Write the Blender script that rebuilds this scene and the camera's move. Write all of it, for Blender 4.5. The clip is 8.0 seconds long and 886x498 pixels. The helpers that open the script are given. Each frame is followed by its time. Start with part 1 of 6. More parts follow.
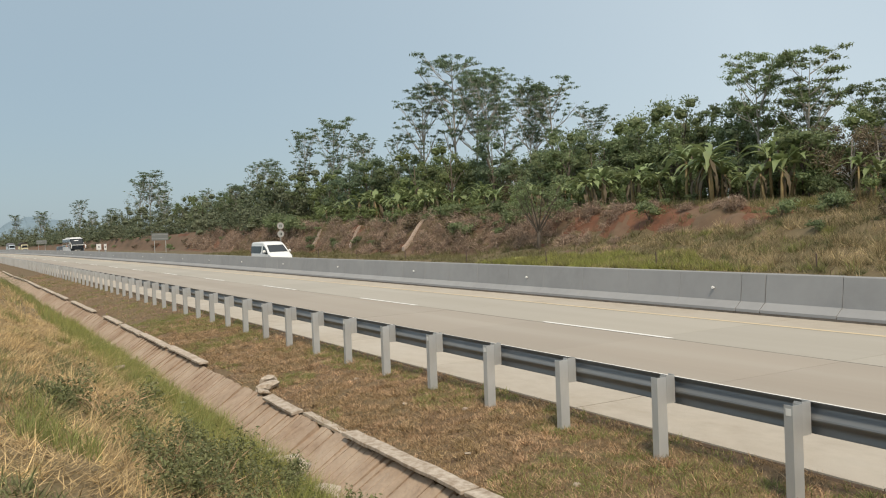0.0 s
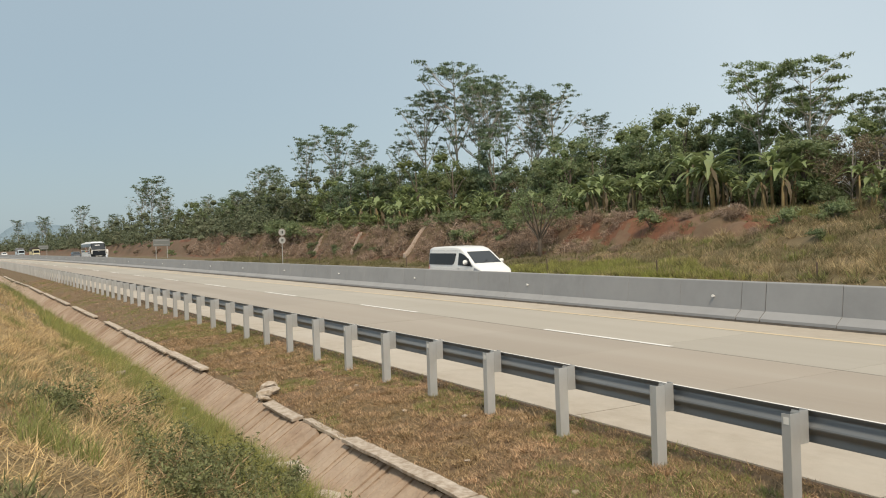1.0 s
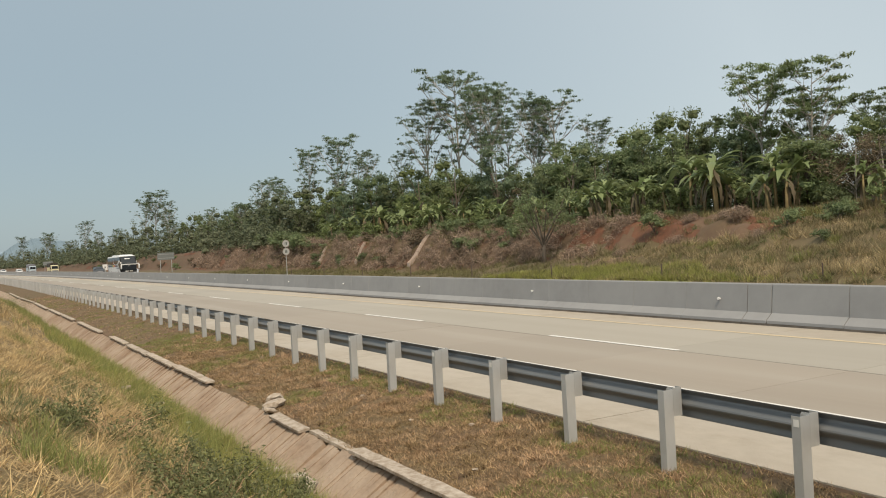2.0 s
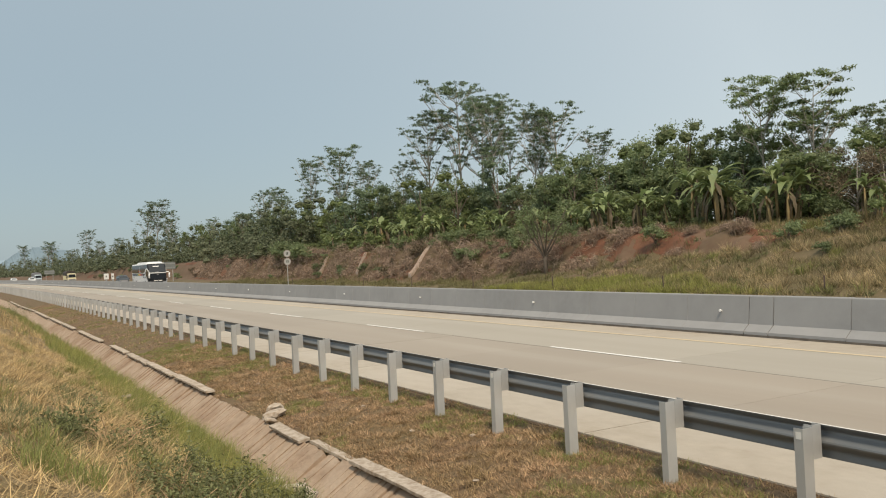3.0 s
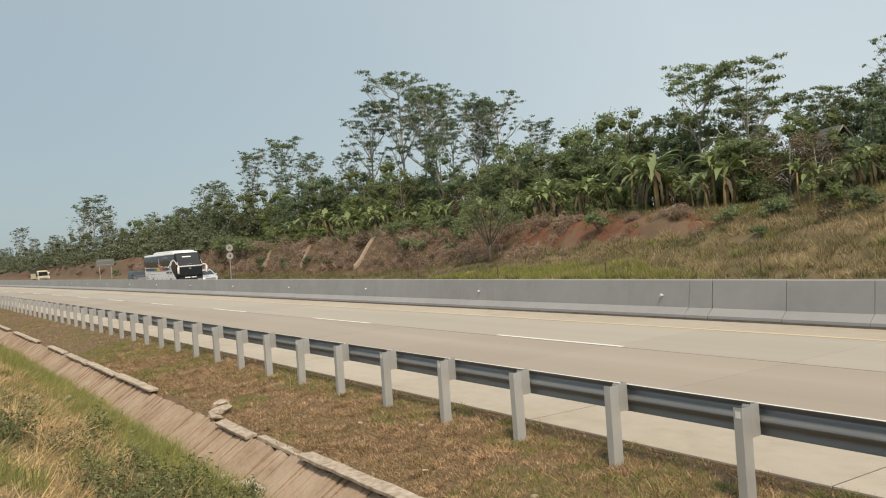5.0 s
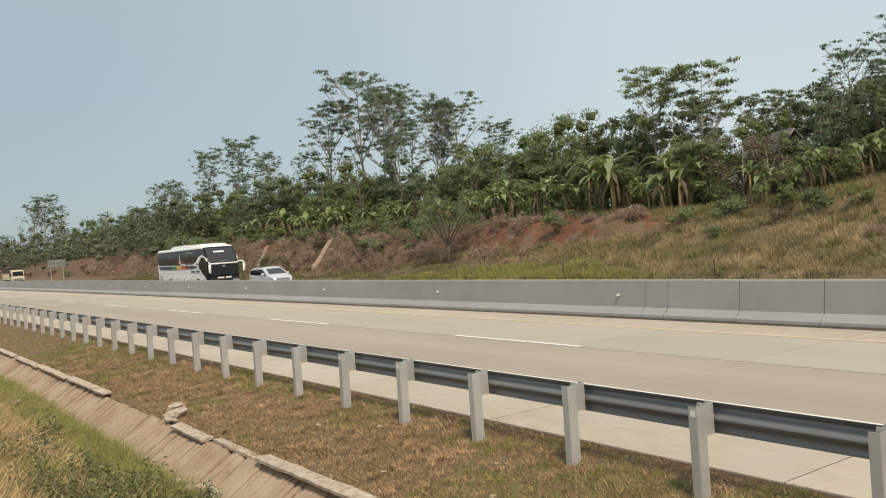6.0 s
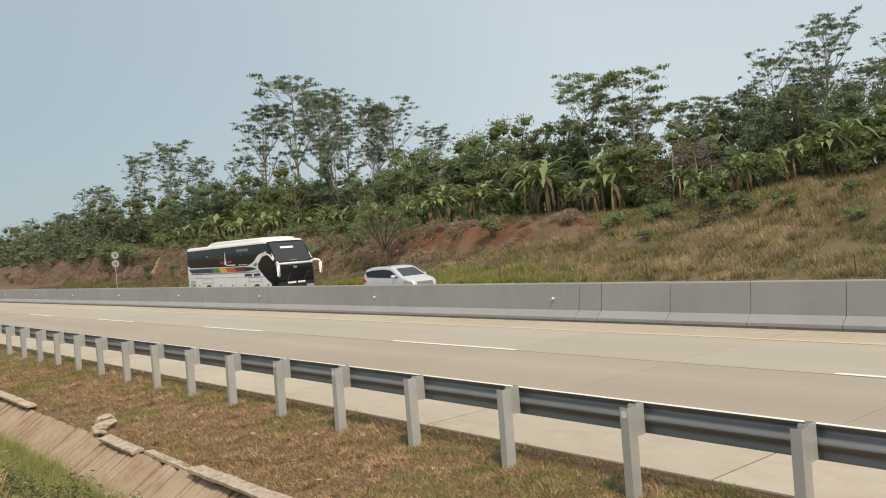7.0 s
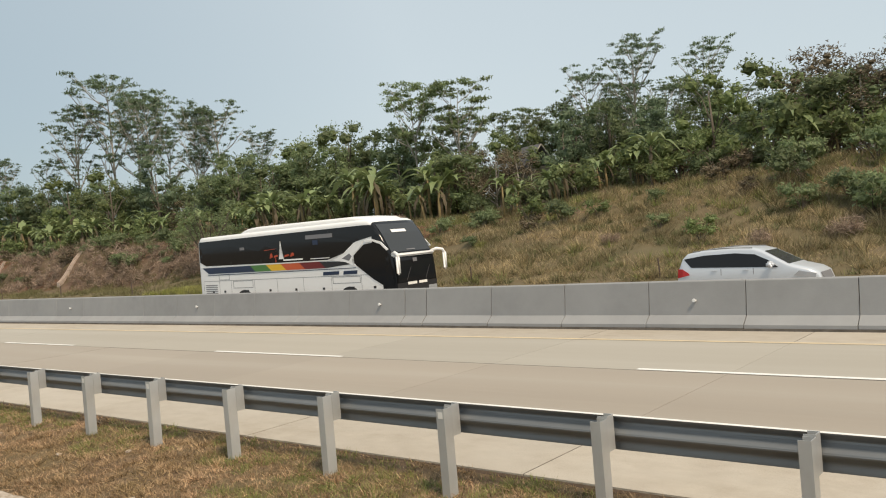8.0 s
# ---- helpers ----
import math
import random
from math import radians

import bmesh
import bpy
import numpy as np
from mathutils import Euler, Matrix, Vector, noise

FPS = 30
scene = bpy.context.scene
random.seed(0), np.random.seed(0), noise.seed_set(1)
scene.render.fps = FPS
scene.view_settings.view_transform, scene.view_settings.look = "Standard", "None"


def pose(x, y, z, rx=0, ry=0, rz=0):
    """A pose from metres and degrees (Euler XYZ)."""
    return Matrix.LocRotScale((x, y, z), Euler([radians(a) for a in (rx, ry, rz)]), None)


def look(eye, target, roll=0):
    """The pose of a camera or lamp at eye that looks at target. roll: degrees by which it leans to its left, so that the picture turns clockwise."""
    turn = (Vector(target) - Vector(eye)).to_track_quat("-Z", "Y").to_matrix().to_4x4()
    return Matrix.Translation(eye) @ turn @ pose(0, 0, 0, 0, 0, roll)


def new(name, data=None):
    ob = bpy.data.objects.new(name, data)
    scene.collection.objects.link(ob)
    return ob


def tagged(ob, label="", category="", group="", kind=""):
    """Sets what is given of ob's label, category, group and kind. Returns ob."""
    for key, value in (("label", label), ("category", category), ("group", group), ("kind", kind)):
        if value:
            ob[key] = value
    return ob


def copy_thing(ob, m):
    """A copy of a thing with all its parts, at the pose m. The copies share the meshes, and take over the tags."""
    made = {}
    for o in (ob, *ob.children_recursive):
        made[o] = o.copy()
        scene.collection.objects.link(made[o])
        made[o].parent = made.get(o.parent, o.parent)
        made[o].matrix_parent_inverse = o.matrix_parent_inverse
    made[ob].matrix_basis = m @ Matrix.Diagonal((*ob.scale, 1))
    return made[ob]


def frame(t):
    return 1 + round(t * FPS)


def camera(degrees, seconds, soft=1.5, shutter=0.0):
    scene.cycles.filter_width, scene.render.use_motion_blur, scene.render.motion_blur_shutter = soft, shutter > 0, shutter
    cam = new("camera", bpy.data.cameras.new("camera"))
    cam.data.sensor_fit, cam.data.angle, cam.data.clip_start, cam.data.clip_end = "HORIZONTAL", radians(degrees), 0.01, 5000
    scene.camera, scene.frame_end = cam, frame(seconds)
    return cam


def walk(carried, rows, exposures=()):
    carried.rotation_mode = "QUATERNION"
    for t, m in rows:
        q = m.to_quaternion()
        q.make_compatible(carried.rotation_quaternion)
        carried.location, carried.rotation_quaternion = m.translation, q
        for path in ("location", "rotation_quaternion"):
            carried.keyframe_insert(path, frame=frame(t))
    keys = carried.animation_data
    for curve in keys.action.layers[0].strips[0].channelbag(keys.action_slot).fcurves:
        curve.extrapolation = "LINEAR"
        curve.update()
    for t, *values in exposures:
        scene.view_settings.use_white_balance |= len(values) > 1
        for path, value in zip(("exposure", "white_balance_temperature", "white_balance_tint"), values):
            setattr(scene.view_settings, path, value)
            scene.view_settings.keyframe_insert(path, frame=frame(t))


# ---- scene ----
# Axes: x runs along the motorway (traffic on the far side drives towards +x), y across it, z up from the pavement.
cam = camera(54.86, 8.0, soft=1.1)


def aim(x, y, z, yaw, pitch, roll):
    return pose(x, y, z, 0, 0, -yaw) @ pose(0, 0, 0, 90 + pitch) @ pose(0, 0, 0, 0, 0, roll)


PATH = [
    (0.0, -0.044, -0.020, 2.826, -60.75, -1.46, -2.22),
    (0.5, -0.013, -0.035, 2.827, -60.81, -1.14, -1.96),
    (1.0, 0.016, -0.038, 2.836, -60.82, -0.99, -1.97),
    (1.5, -0.007, 0.000, 2.837, -60.87, -0.72, -3.02),
    (3.0, -0.034, -0.007, 2.821, -61.11, 0.30, -2.84),
    (3.5, -0.034, -0.005, 2.823, -60.17, 0.26, -2.86),
    (4.0, -0.038, 0.005, 2.823, -59.40, 0.09, -3.45),
    (5.5, -0.023, -0.017, 2.829, -56.26, -0.77, -4.00),
    (6.0, -0.031, -0.004, 2.830, -54.70, -0.72, -3.97),
    (6.5, -0.027, 0.007, 2.834, -52.30, -0.70, -4.06),
    (7.0, -0.001, 0.018, 2.840, -50.49, -0.72, -4.35),
    (7.5, 0.064, 0.041, 2.834, -45.45, -0.95, -4.47),
    (8.0, 0.171, 0.056, 2.828, -39.18, -1.16, -4.61),
]
walk(cam, [(t, aim(*row)) for t, *row in PATH], exposures=[(0.0, 0.03, 6620, 10.0), (1.0, 0.06, 6780, 10.3), (1.5, -0.04, 6950, 10.5), (3.0, 0.0, 6930, 10.7), (5.5, 0.06, 6980, 11.2), (8.0, 0.08, 6930, 11.0)])

# ---- daylight: a hazy bright sky and a soft high sun over the road ahead of the traffic ----
SUN_ELEVATION, SUN_AZIMUTH = 56, 108  # degrees; azimuth clockwise from +y
world = bpy.data.worlds.new("hazy_sky")
scene.world = world
world.use_nodes = True
wn, wl = world.node_tree.nodes, world.node_tree.links
sky = wn.new("ShaderNodeTexSky")
sky.sky_type = "NISHITA"
sky.sun_disc = False
sky.sun_elevation, sky.sun_rotation = radians(SUN_ELEVATION), radians(SUN_AZIMUTH)
sky.air_density, sky.dust_density, sky.ozone_density = 1.0, 1.0, 1.0
haze = wn.new("ShaderNodeMix")  # thick even haze over the clear sky
haze.data_type = "RGBA"
haze.inputs[0].default_value = 0.82
glow = wn.new("ShaderNodeMix")  # the haze is whiter towards the sun's end of the road
glow.data_type = "RGBA"
glow.inputs[6].default_value, glow.inputs[7].default_value = (2.45, 3.3, 3.88, 1), (4.5, 5.28, 5.75, 1)
way, side = wn.new("ShaderNodeTexCoord"), wn.new("ShaderNodeVectorMath")
side.operation = "DOT_PRODUCT"
side.inputs[1].default_value = (1.0, 0.0, 0.2)
ramp = wn.new("ShaderNodeMapRange")
ramp.inputs[1].default_value, ramp.inputs[2].default_value = -1.0, -0.6
wl.new(way.outputs["Generated"], side.inputs[0]), wl.new(side.outputs["Value"], ramp.inputs[0]), wl.new(ramp.outputs[0], glow.inputs[0])
wl.new(glow.outputs[2], haze.inputs[7])
wl.new(sky.outputs[0], haze.inputs[6]), wl.new(haze.outputs[2], wn["Background"].inputs[0])
wn["Background"].inputs[1].default_value = 0.13
sun_data = bpy.data.lights.new("sun", "SUN")
sun_data.energy, sun_data.angle, sun_data.color = 3.05, radians(9), (1.0, 0.86, 0.68)
sun = new("sun", sun_data)
sa, se = radians(SUN_AZIMUTH), radians(SUN_ELEVATION)
sun.matrix_world = look((0, 0, 0), (-math.sin(sa) * math.cos(se), -math.cos(sa) * math.cos(se), -math.sin(se)))


# ---- materials ----
def mat(name, base, rough=0.8, metal=0.0, second=None, scale=6.0, amount=0.5, third=None, scale3=0.6, amount3=0.5,
        bump=0.0, bump_scale=40.0, piece=0.0, island=0.0, stretch=(1, 1, 1), translucent=0.0, spec=0.5):
    """A surface with a fine and a broad variation of colour, relief, and a tint that varies from piece to piece."""
    m = bpy.data.materials.new(name)
    m.use_nodes = True
    n, l = m.node_tree.nodes, m.node_tree.links
    b = n["Principled BSDF"]
    b.inputs["Roughness"].default_value, b.inputs["Metallic"].default_value = rough, metal
    b.inputs["Specular IOR Level"].default_value = spec
    co = n.new("ShaderNodeTexCoord")
    mp = n.new("ShaderNodeMapping")
    mp.inputs["Scale"].default_value = stretch
    geo = n.new("ShaderNodeNewGeometry")
    l.new(geo.outputs["Position"] if piece < 0 or second else co.outputs["Object"], mp.inputs[0])

    def rgb(c):
        v = n.new("ShaderNodeRGB")
        v.outputs[0].default_value = (*c, 1)
        return v.outputs[0]

    def mix(a, c, sc, am, detail):
        t = n.new("ShaderNodeTexNoise")
        t.inputs["Scale"].default_value, t.inputs["Detail"].default_value, t.inputs["Roughness"].default_value = sc, detail, 0.65
        l.new(mp.outputs[0], t.inputs["Vector"])
        r = n.new("ShaderNodeMapRange")
        r.inputs[1].default_value, r.inputs[2].default_value = 0.5 - 0.16, 0.5 + 0.16
        r.inputs[3].default_value, r.inputs[4].default_value = 0, am
        l.new(t.outputs[0], r.inputs[0])
        x = n.new("ShaderNodeMix")
        x.data_type = "RGBA"
        l.new(r.outputs[0], x.inputs[0]), l.new(a, x.inputs[6]), l.new(c, x.inputs[7])
        return x.outputs[2]

    colour = rgb(base)
    if second:
        colour = mix(colour, rgb(second), scale, amount, 6)
    if third:
        colour = mix(colour, rgb(third), scale3, amount3, 4)
    for source, strength in ((None, abs(piece)), (geo.outputs["Random Per Island"], island)):
        if strength:
            if source is None:
                source = n.new("ShaderNodeObjectInfo").outputs["Random"]
            r = n.new("ShaderNodeMapRange")
            r.inputs[3].default_value, r.inputs[4].default_value = 1 - strength, 1 + strength
            l.new(source, r.inputs[0])
            x = n.new("ShaderNodeVectorMath")
            x.operation = "SCALE"
            l.new(colour, x.inputs[0]), l.new(r.outputs[0], x.inputs["Scale"])
            colour = x.outputs[0]
    l.new(colour, b.inputs["Base Color"])
    if bump:
        t = n.new("ShaderNodeTexNoise")
        t.inputs["Scale"].default_value, t.inputs["Detail"].default_value = bump_scale, 5
        l.new(mp.outputs[0], t.inputs["Vector"])
        bp = n.new("ShaderNodeBump")
        bp.inputs["Strength"].default_value, bp.inputs["Distance"].default_value = bump, 0.02
        l.new(t.outputs[0], bp.inputs["Height"]), l.new(bp.outputs[0], b.inputs["Normal"])
    if translucent:
        tr, sh = n.new("ShaderNodeBsdfTranslucent"), n.new("ShaderNodeMixShader")
        l.new(colour, tr.inputs[0])
        sh.inputs[0].default_value = translucent
        l.new(b.outputs[0], sh.inputs[1]), l.new(tr.outputs[0], sh.inputs[2])
        l.new(sh.outputs[0], n["Material Output"].inputs[0])
    return m


def plain_glass(name, colour, rough=0.06):
    m = bpy.data.materials.new(name)
    m.use_nodes = True
    b = m.node_tree.nodes["Principled BSDF"]
    b.inputs["Base Color"].default_value = (*colour, 1)
    b.inputs["Roughness"].default_value, b.inputs["IOR"].default_value = rough, 1.36
    return m


PAVEMENT = mat("pavement_concrete", (0.345, 0.297, 0.243), 0.8, second=(0.27, 0.23, 0.185), scale=0.9, amount=0.6, third=(0.39, 0.345, 0.29),
               scale3=0.45, amount3=0.85, bump=0.15, bump_scale=30, piece=0.04, stretch=(0.07, 1.6, 1))
SHOULDER = mat("shoulder_concrete", (0.46, 0.405, 0.33), 0.85, second=(0.31, 0.255, 0.195), scale=3, amount=0.55, third=(0.47, 0.425, 0.36),
               scale3=0.5, amount3=0.8, bump=0.5, bump_scale=45, piece=0.05, stretch=(0.7, 1.0, 1))
INNER_LANE = mat("inner_lane_concrete", (0.38, 0.345, 0.288), 0.8, second=(0.33, 0.29, 0.235), scale=0.9, amount=0.5, third=(0.43, 0.40, 0.345),
                 scale3=0.45, amount3=0.8, bump=0.15, bump_scale=30, piece=0.04, stretch=(0.07, 1.6, 1))
JOINT = mat("joint_sealant", (0.06, 0.055, 0.05), 0.9)
# brown soil, darkened so its colour also draws the shade below the slab
SLAB_SOIL_SHADE = mat("soil_with_painted_shade", (0.075, 0.05, 0.035), 0.95, second=(0.12, 0.085, 0.055), scale=6, amount=0.7)
BARRIER = mat("barrier_concrete", (0.293, 0.298, 0.302), 0.85, second=(0.24, 0.242, 0.244), scale=2.0, amount=0.6, third=(0.335, 0.338, 0.34),
              scale3=0.4, amount3=0.6, bump=0.12, bump_scale=25, piece=0.025)
BARRIER_FOOT = mat("barrier_foot_concrete", (0.17, 0.15, 0.13), 0.9, second=(0.08, 0.07, 0.06), scale=2.5, amount=0.8, bump=0.3, bump_scale=20)
PAINT_WHITE = mat("white_road_paint", (0.84, 0.83, 0.79), 0.7, second=(0.66, 0.63, 0.57), scale=5, amount=0.4)
PAINT_YELLOW = mat("yellow_road_paint", (0.66, 0.53, 0.33), 0.7, second=(0.50, 0.42, 0.31), scale=3, amount=0.8)
GALVANISED = mat("galvanised_steel", (0.53, 0.53, 0.515), 0.5, 0.35, second=(0.44, 0.445, 0.44), scale=5, amount=0.5, third=(0.58, 0.585, 0.58), scale3=2, amount3=0.6, piece=0.08, stretch=(1, 1, 0.6))
RAIL_STEEL = mat("weathered_rail_steel", (0.215, 0.224, 0.228), 0.42, 0.35, second=(0.165, 0.172, 0.176), scale=5, amount=0.6, piece=0.05, stretch=(0.2, 1, 1))
WHITE_PLASTIC = mat("white_reflector", (0.8, 0.8, 0.78), 0.3)
STRAW_SOIL = mat("straw_covered_soil", (0.12, 0.085, 0.045), 0.95, second=(0.27, 0.195, 0.105), scale=3, amount=0.8, third=(0.20, 0.15, 0.07), scale3=0.5, amount3=0.6, bump=0.8, bump_scale=12)
VERGE_SOIL = mat("dry_mown_verge", (0.075, 0.042, 0.024), 0.95, second=(0.26, 0.165, 0.10), scale=11, amount=0.9, third=(0.13, 0.115, 0.045), scale3=0.5, amount3=0.6, bump=1.0, bump_scale=25)
FAR_GRASS = mat("green_verge_grass", (0.24, 0.26, 0.065), 0.95, second=(0.32, 0.28, 0.10), scale=1.5, amount=0.7, third=(0.13, 0.15, 0.04), scale3=0.4, amount3=0.5, bump=0.6, bump_scale=8)
DRY_SLOPE = mat("dry_grass_slope", (0.13, 0.094, 0.053), 0.95, second=(0.20, 0.145, 0.08), scale=1.6, amount=0.8, third=(0.11, 0.095, 0.045), scale3=0.35, amount3=0.8, bump=1.0, bump_scale=6)
RED_EARTH = mat("red_laterite_earth", (0.17, 0.062, 0.033), 0.95, second=(0.085, 0.042, 0.025), scale=2.2, amount=0.9, third=(0.24, 0.14, 0.085), scale3=0.5, amount3=0.4, bump=0.9, bump_scale=5)
DARK_SCRUB = mat("shaded_scrub_soil", (0.15, 0.085, 0.058), 0.95, second=(0.19, 0.125, 0.08), scale=1.5, amount=0.8, third=(0.085, 0.07, 0.035), scale3=0.3, amount3=0.6, bump=0.8, bump_scale=5)
FAR_LAND = mat("far_field", (0.11, 0.13, 0.055), 0.95, second=(0.19, 0.17, 0.08), scale=0.05, amount=0.8)


# ---- building helpers ----
def bend(x):
    """The motorway's long left-hand curve, as a shift across."""
    a = min(abs(x), 700.0)
    return -a * a / 9000 - (abs(x) - a) * 2 * 700 / 9000


def heading(x):
    return math.degrees(math.atan(-max(-700, min(700, x)) / 4500))


def on_road(x, s, z=0.0, turn=0.0):
    return pose(x, s + bend(x), z, 0, 0, heading(x) + turn)


def thing(name, label, category, m=None, group="", kind=""):
    ob = new(name)
    if m is not None:
        ob.matrix_world = m
    return tagged(ob, label, category, group, kind)


def mesh_of(name, bm, *materials, smooth=False):
    bmesh.ops.recalc_face_normals(bm, faces=bm.faces)
    me = bpy.data.meshes.new(name)
    bm.to_mesh(me)
    bm.free()
    for m in materials:
        me.materials.append(m)
    if smooth:
        me.shade_smooth()
    return me


def part(name, bm, material, parent, label="", m=None, smooth=False):
    me = bm if isinstance(bm, bpy.types.Mesh) else mesh_of(name, bm, material, smooth=smooth)
    ob = new(name, me)
    ob.parent = parent
    if m is not None:
        ob.matrix_local = m
    return tagged(ob, label)


def raw(name, verts, faces, materials, index=None, smooth=False):
    me = bpy.data.meshes.new(name)
    me.from_pydata(verts, [], faces)
    for m in materials:
        me.materials.append(m)
    if index is not None:
        me.polygons.foreach_set("material_index", np.asarray(index, dtype=np.int32))
    if smooth:
        me.shade_smooth()
    me.update()
    return me


def box(bm, x0, x1, y0, y1, z0, z1, bevel=0.0):
    vs = [bm.verts.new((x, y, z)) for x in (x0, x1) for y in (y0, y1) for z in (z0, z1)]
    fs = [bm.faces.new([vs[i] for i in f]) for f in ((0, 1, 3, 2), (4, 6, 7, 5), (0, 4, 5, 1), (2, 3, 7, 6), (0, 2, 6, 4), (1, 5, 7, 3))]
    if bevel:
        edges = list({e for f in fs for e in f.edges})
        bmesh.ops.bevel(bm, geom=edges, offset=bevel, segments=1, affect="EDGES")
    return bm


def boxed(*args, **kw):
    return box(bmesh.new(), *args, **kw)


def extrude_x(bm, profile, xs, bent=True, closed=True):
    """A profile of (s, z) swept along x, following the curve of the road."""
    rings = [[bm.verts.new((x, s + (bend(x) if bent else 0), z)) for s, z in profile] for x in xs]
    n = len(profile)
    for a, b in zip(rings, rings[1:]):
        for i in range(n if closed else n - 1):
            bm.faces.new((a[i], a[(i + 1) % n], b[(i + 1) % n], b[i]))
    if closed:
        bm.faces.new(rings[0][::-1]), bm.faces.new(rings[-1])
    return bm


def tube(bm, points, radii, sides=8, caps=True):
    rings = []
    for i, (p, r) in enumerate(zip(points, radii)):
        p = Vector(p)
        d = (Vector(points[min(i + 1, len(points) - 1)]) - Vector(points[max(i - 1, 0)])).normalized()
        u = d.orthogonal().normalized() if abs(d.x) + abs(d.y) < 1e-6 else d.cross(Vector((0, 0, 1))).normalized()
        v = d.cross(u)
        rings.append([bm.verts.new(p + (u * math.cos(a) + v * math.sin(a)) * r) for a in (2 * math.pi * k / sides for k in range(sides))])
    for a, b in zip(rings, rings[1:]):
        for i in range(sides):
            bm.faces.new((a[i], a[(i + 1) % sides], b[(i + 1) % sides], b[i]))
    if caps:
        bm.faces.new(rings[0][::-1]), bm.faces.new(rings[-1])
    return bm


def smoothstep(a, b, x):
    t = max(0.0, min(1.0, (x - a) / (b - a)))
    return t * t * (3 - 2 * t)


def steps(a, b, d):
    n = max(1, round(abs(b - a) / d))
    return [a + (b - a) * i / n for i in range(n + 1)]


# ---- the ground: one sheet from the near bank over ditch, verge and far cutting to the horizon ----
NEAR = [(-900, 1.6), (-60, 1.5), (-6, 1.3), (-0.6, 1.27), (0.3, 1.1), (3.2, -0.36), (4.15, -0.84), (4.3, -1.10), (4.4, -1.12), (5.15, -0.56), (5.32, -0.46), (6.2, -0.30), (7.4, -0.155), (7.75, -0.12), (8.0, -0.035)]
LEFT = [(32, 0), (37.4, 0.25), (38.3, 0.5), (39.4, 1.9), (40.8, 3.35), (42.2, 3.6), (60, 4.0), (200, 8.0), (2600, 40)]
MIDDLE = [(32, 0), (33.5, 0.1), (38.6, 1.3), (39.6, 1.75), (40.8, 3.1), (42.5, 3.6), (60, 4.0), (200, 9.0), (2600, 40)]


def profile(points, s):
    for (a, za), (b, zb) in zip(points, points[1:]):
        if s <= b:
            return za + (zb - za) * (s - a) / (b - a)
    return points[-1][1]


def crest(x):
    return 3.7 + 0.9 * smoothstep(-32, -20, x) + 0.75 * smoothstep(-18, 2, x)


def height(x, s):
    if s < 8.02:
        z = profile(NEAR, max(s, -900))
        if s < 4.1:
            z += 0.12 * noise.noise((x * 0.8, s * 0.8, 0)) + 0.10 * noise.noise((x * 2.2, s * 2.5, 3))
        elif s > 5.4:
            z += 0.03 * noise.noise((x * 1.5, s * 1.5, 1)) + 0.03 * noise.noise((x * 3.6, s * 3.6, 2)) * min(1.0, (7.9 - s) * 2)
        return z
    if s < 32:
        return -0.35
    w = smoothstep(-62, -52, x)
    z = profile(LEFT, s) * (1 - w) + profile(MIDDLE, s) * w
    c = crest(x)
    right = [(32, 0), (33.2, 0.12), (36, 0.95), (40, 2.35), (44, c - 0.5), (46, c), (60, c + 0.4), (200, c + 6), (2600, 42)]
    w = smoothstep(-44, -24, x)
    z = z * (1 - w) + profile(right, s) * w
    if s > 33:
        k = min(1.0, (s - 33) / 5)
        z += k * (0.38 * noise.noise((x * 0.22, s * 0.22, 5)) + 0.24 * noise.noise((x * 0.7, s * 0.7, 8)))
        if 38 < s < 42.5 and x < -28:
            z += 0.3 * noise.noise((x * 0.9, s * 0.5, 17)) + 0.16 * noise.noise((x * 2.1, s * 1.5, 19))
    return z * (1 - 0.55 * smoothstep(-180, -420, x) if x < -180 else 1.0) if s < 60 else z


def spread(limits):
    out = []
    for a, b, d in limits:
        out += steps(a, b, d)[:-1]
    return out + [limits[-1][1]]


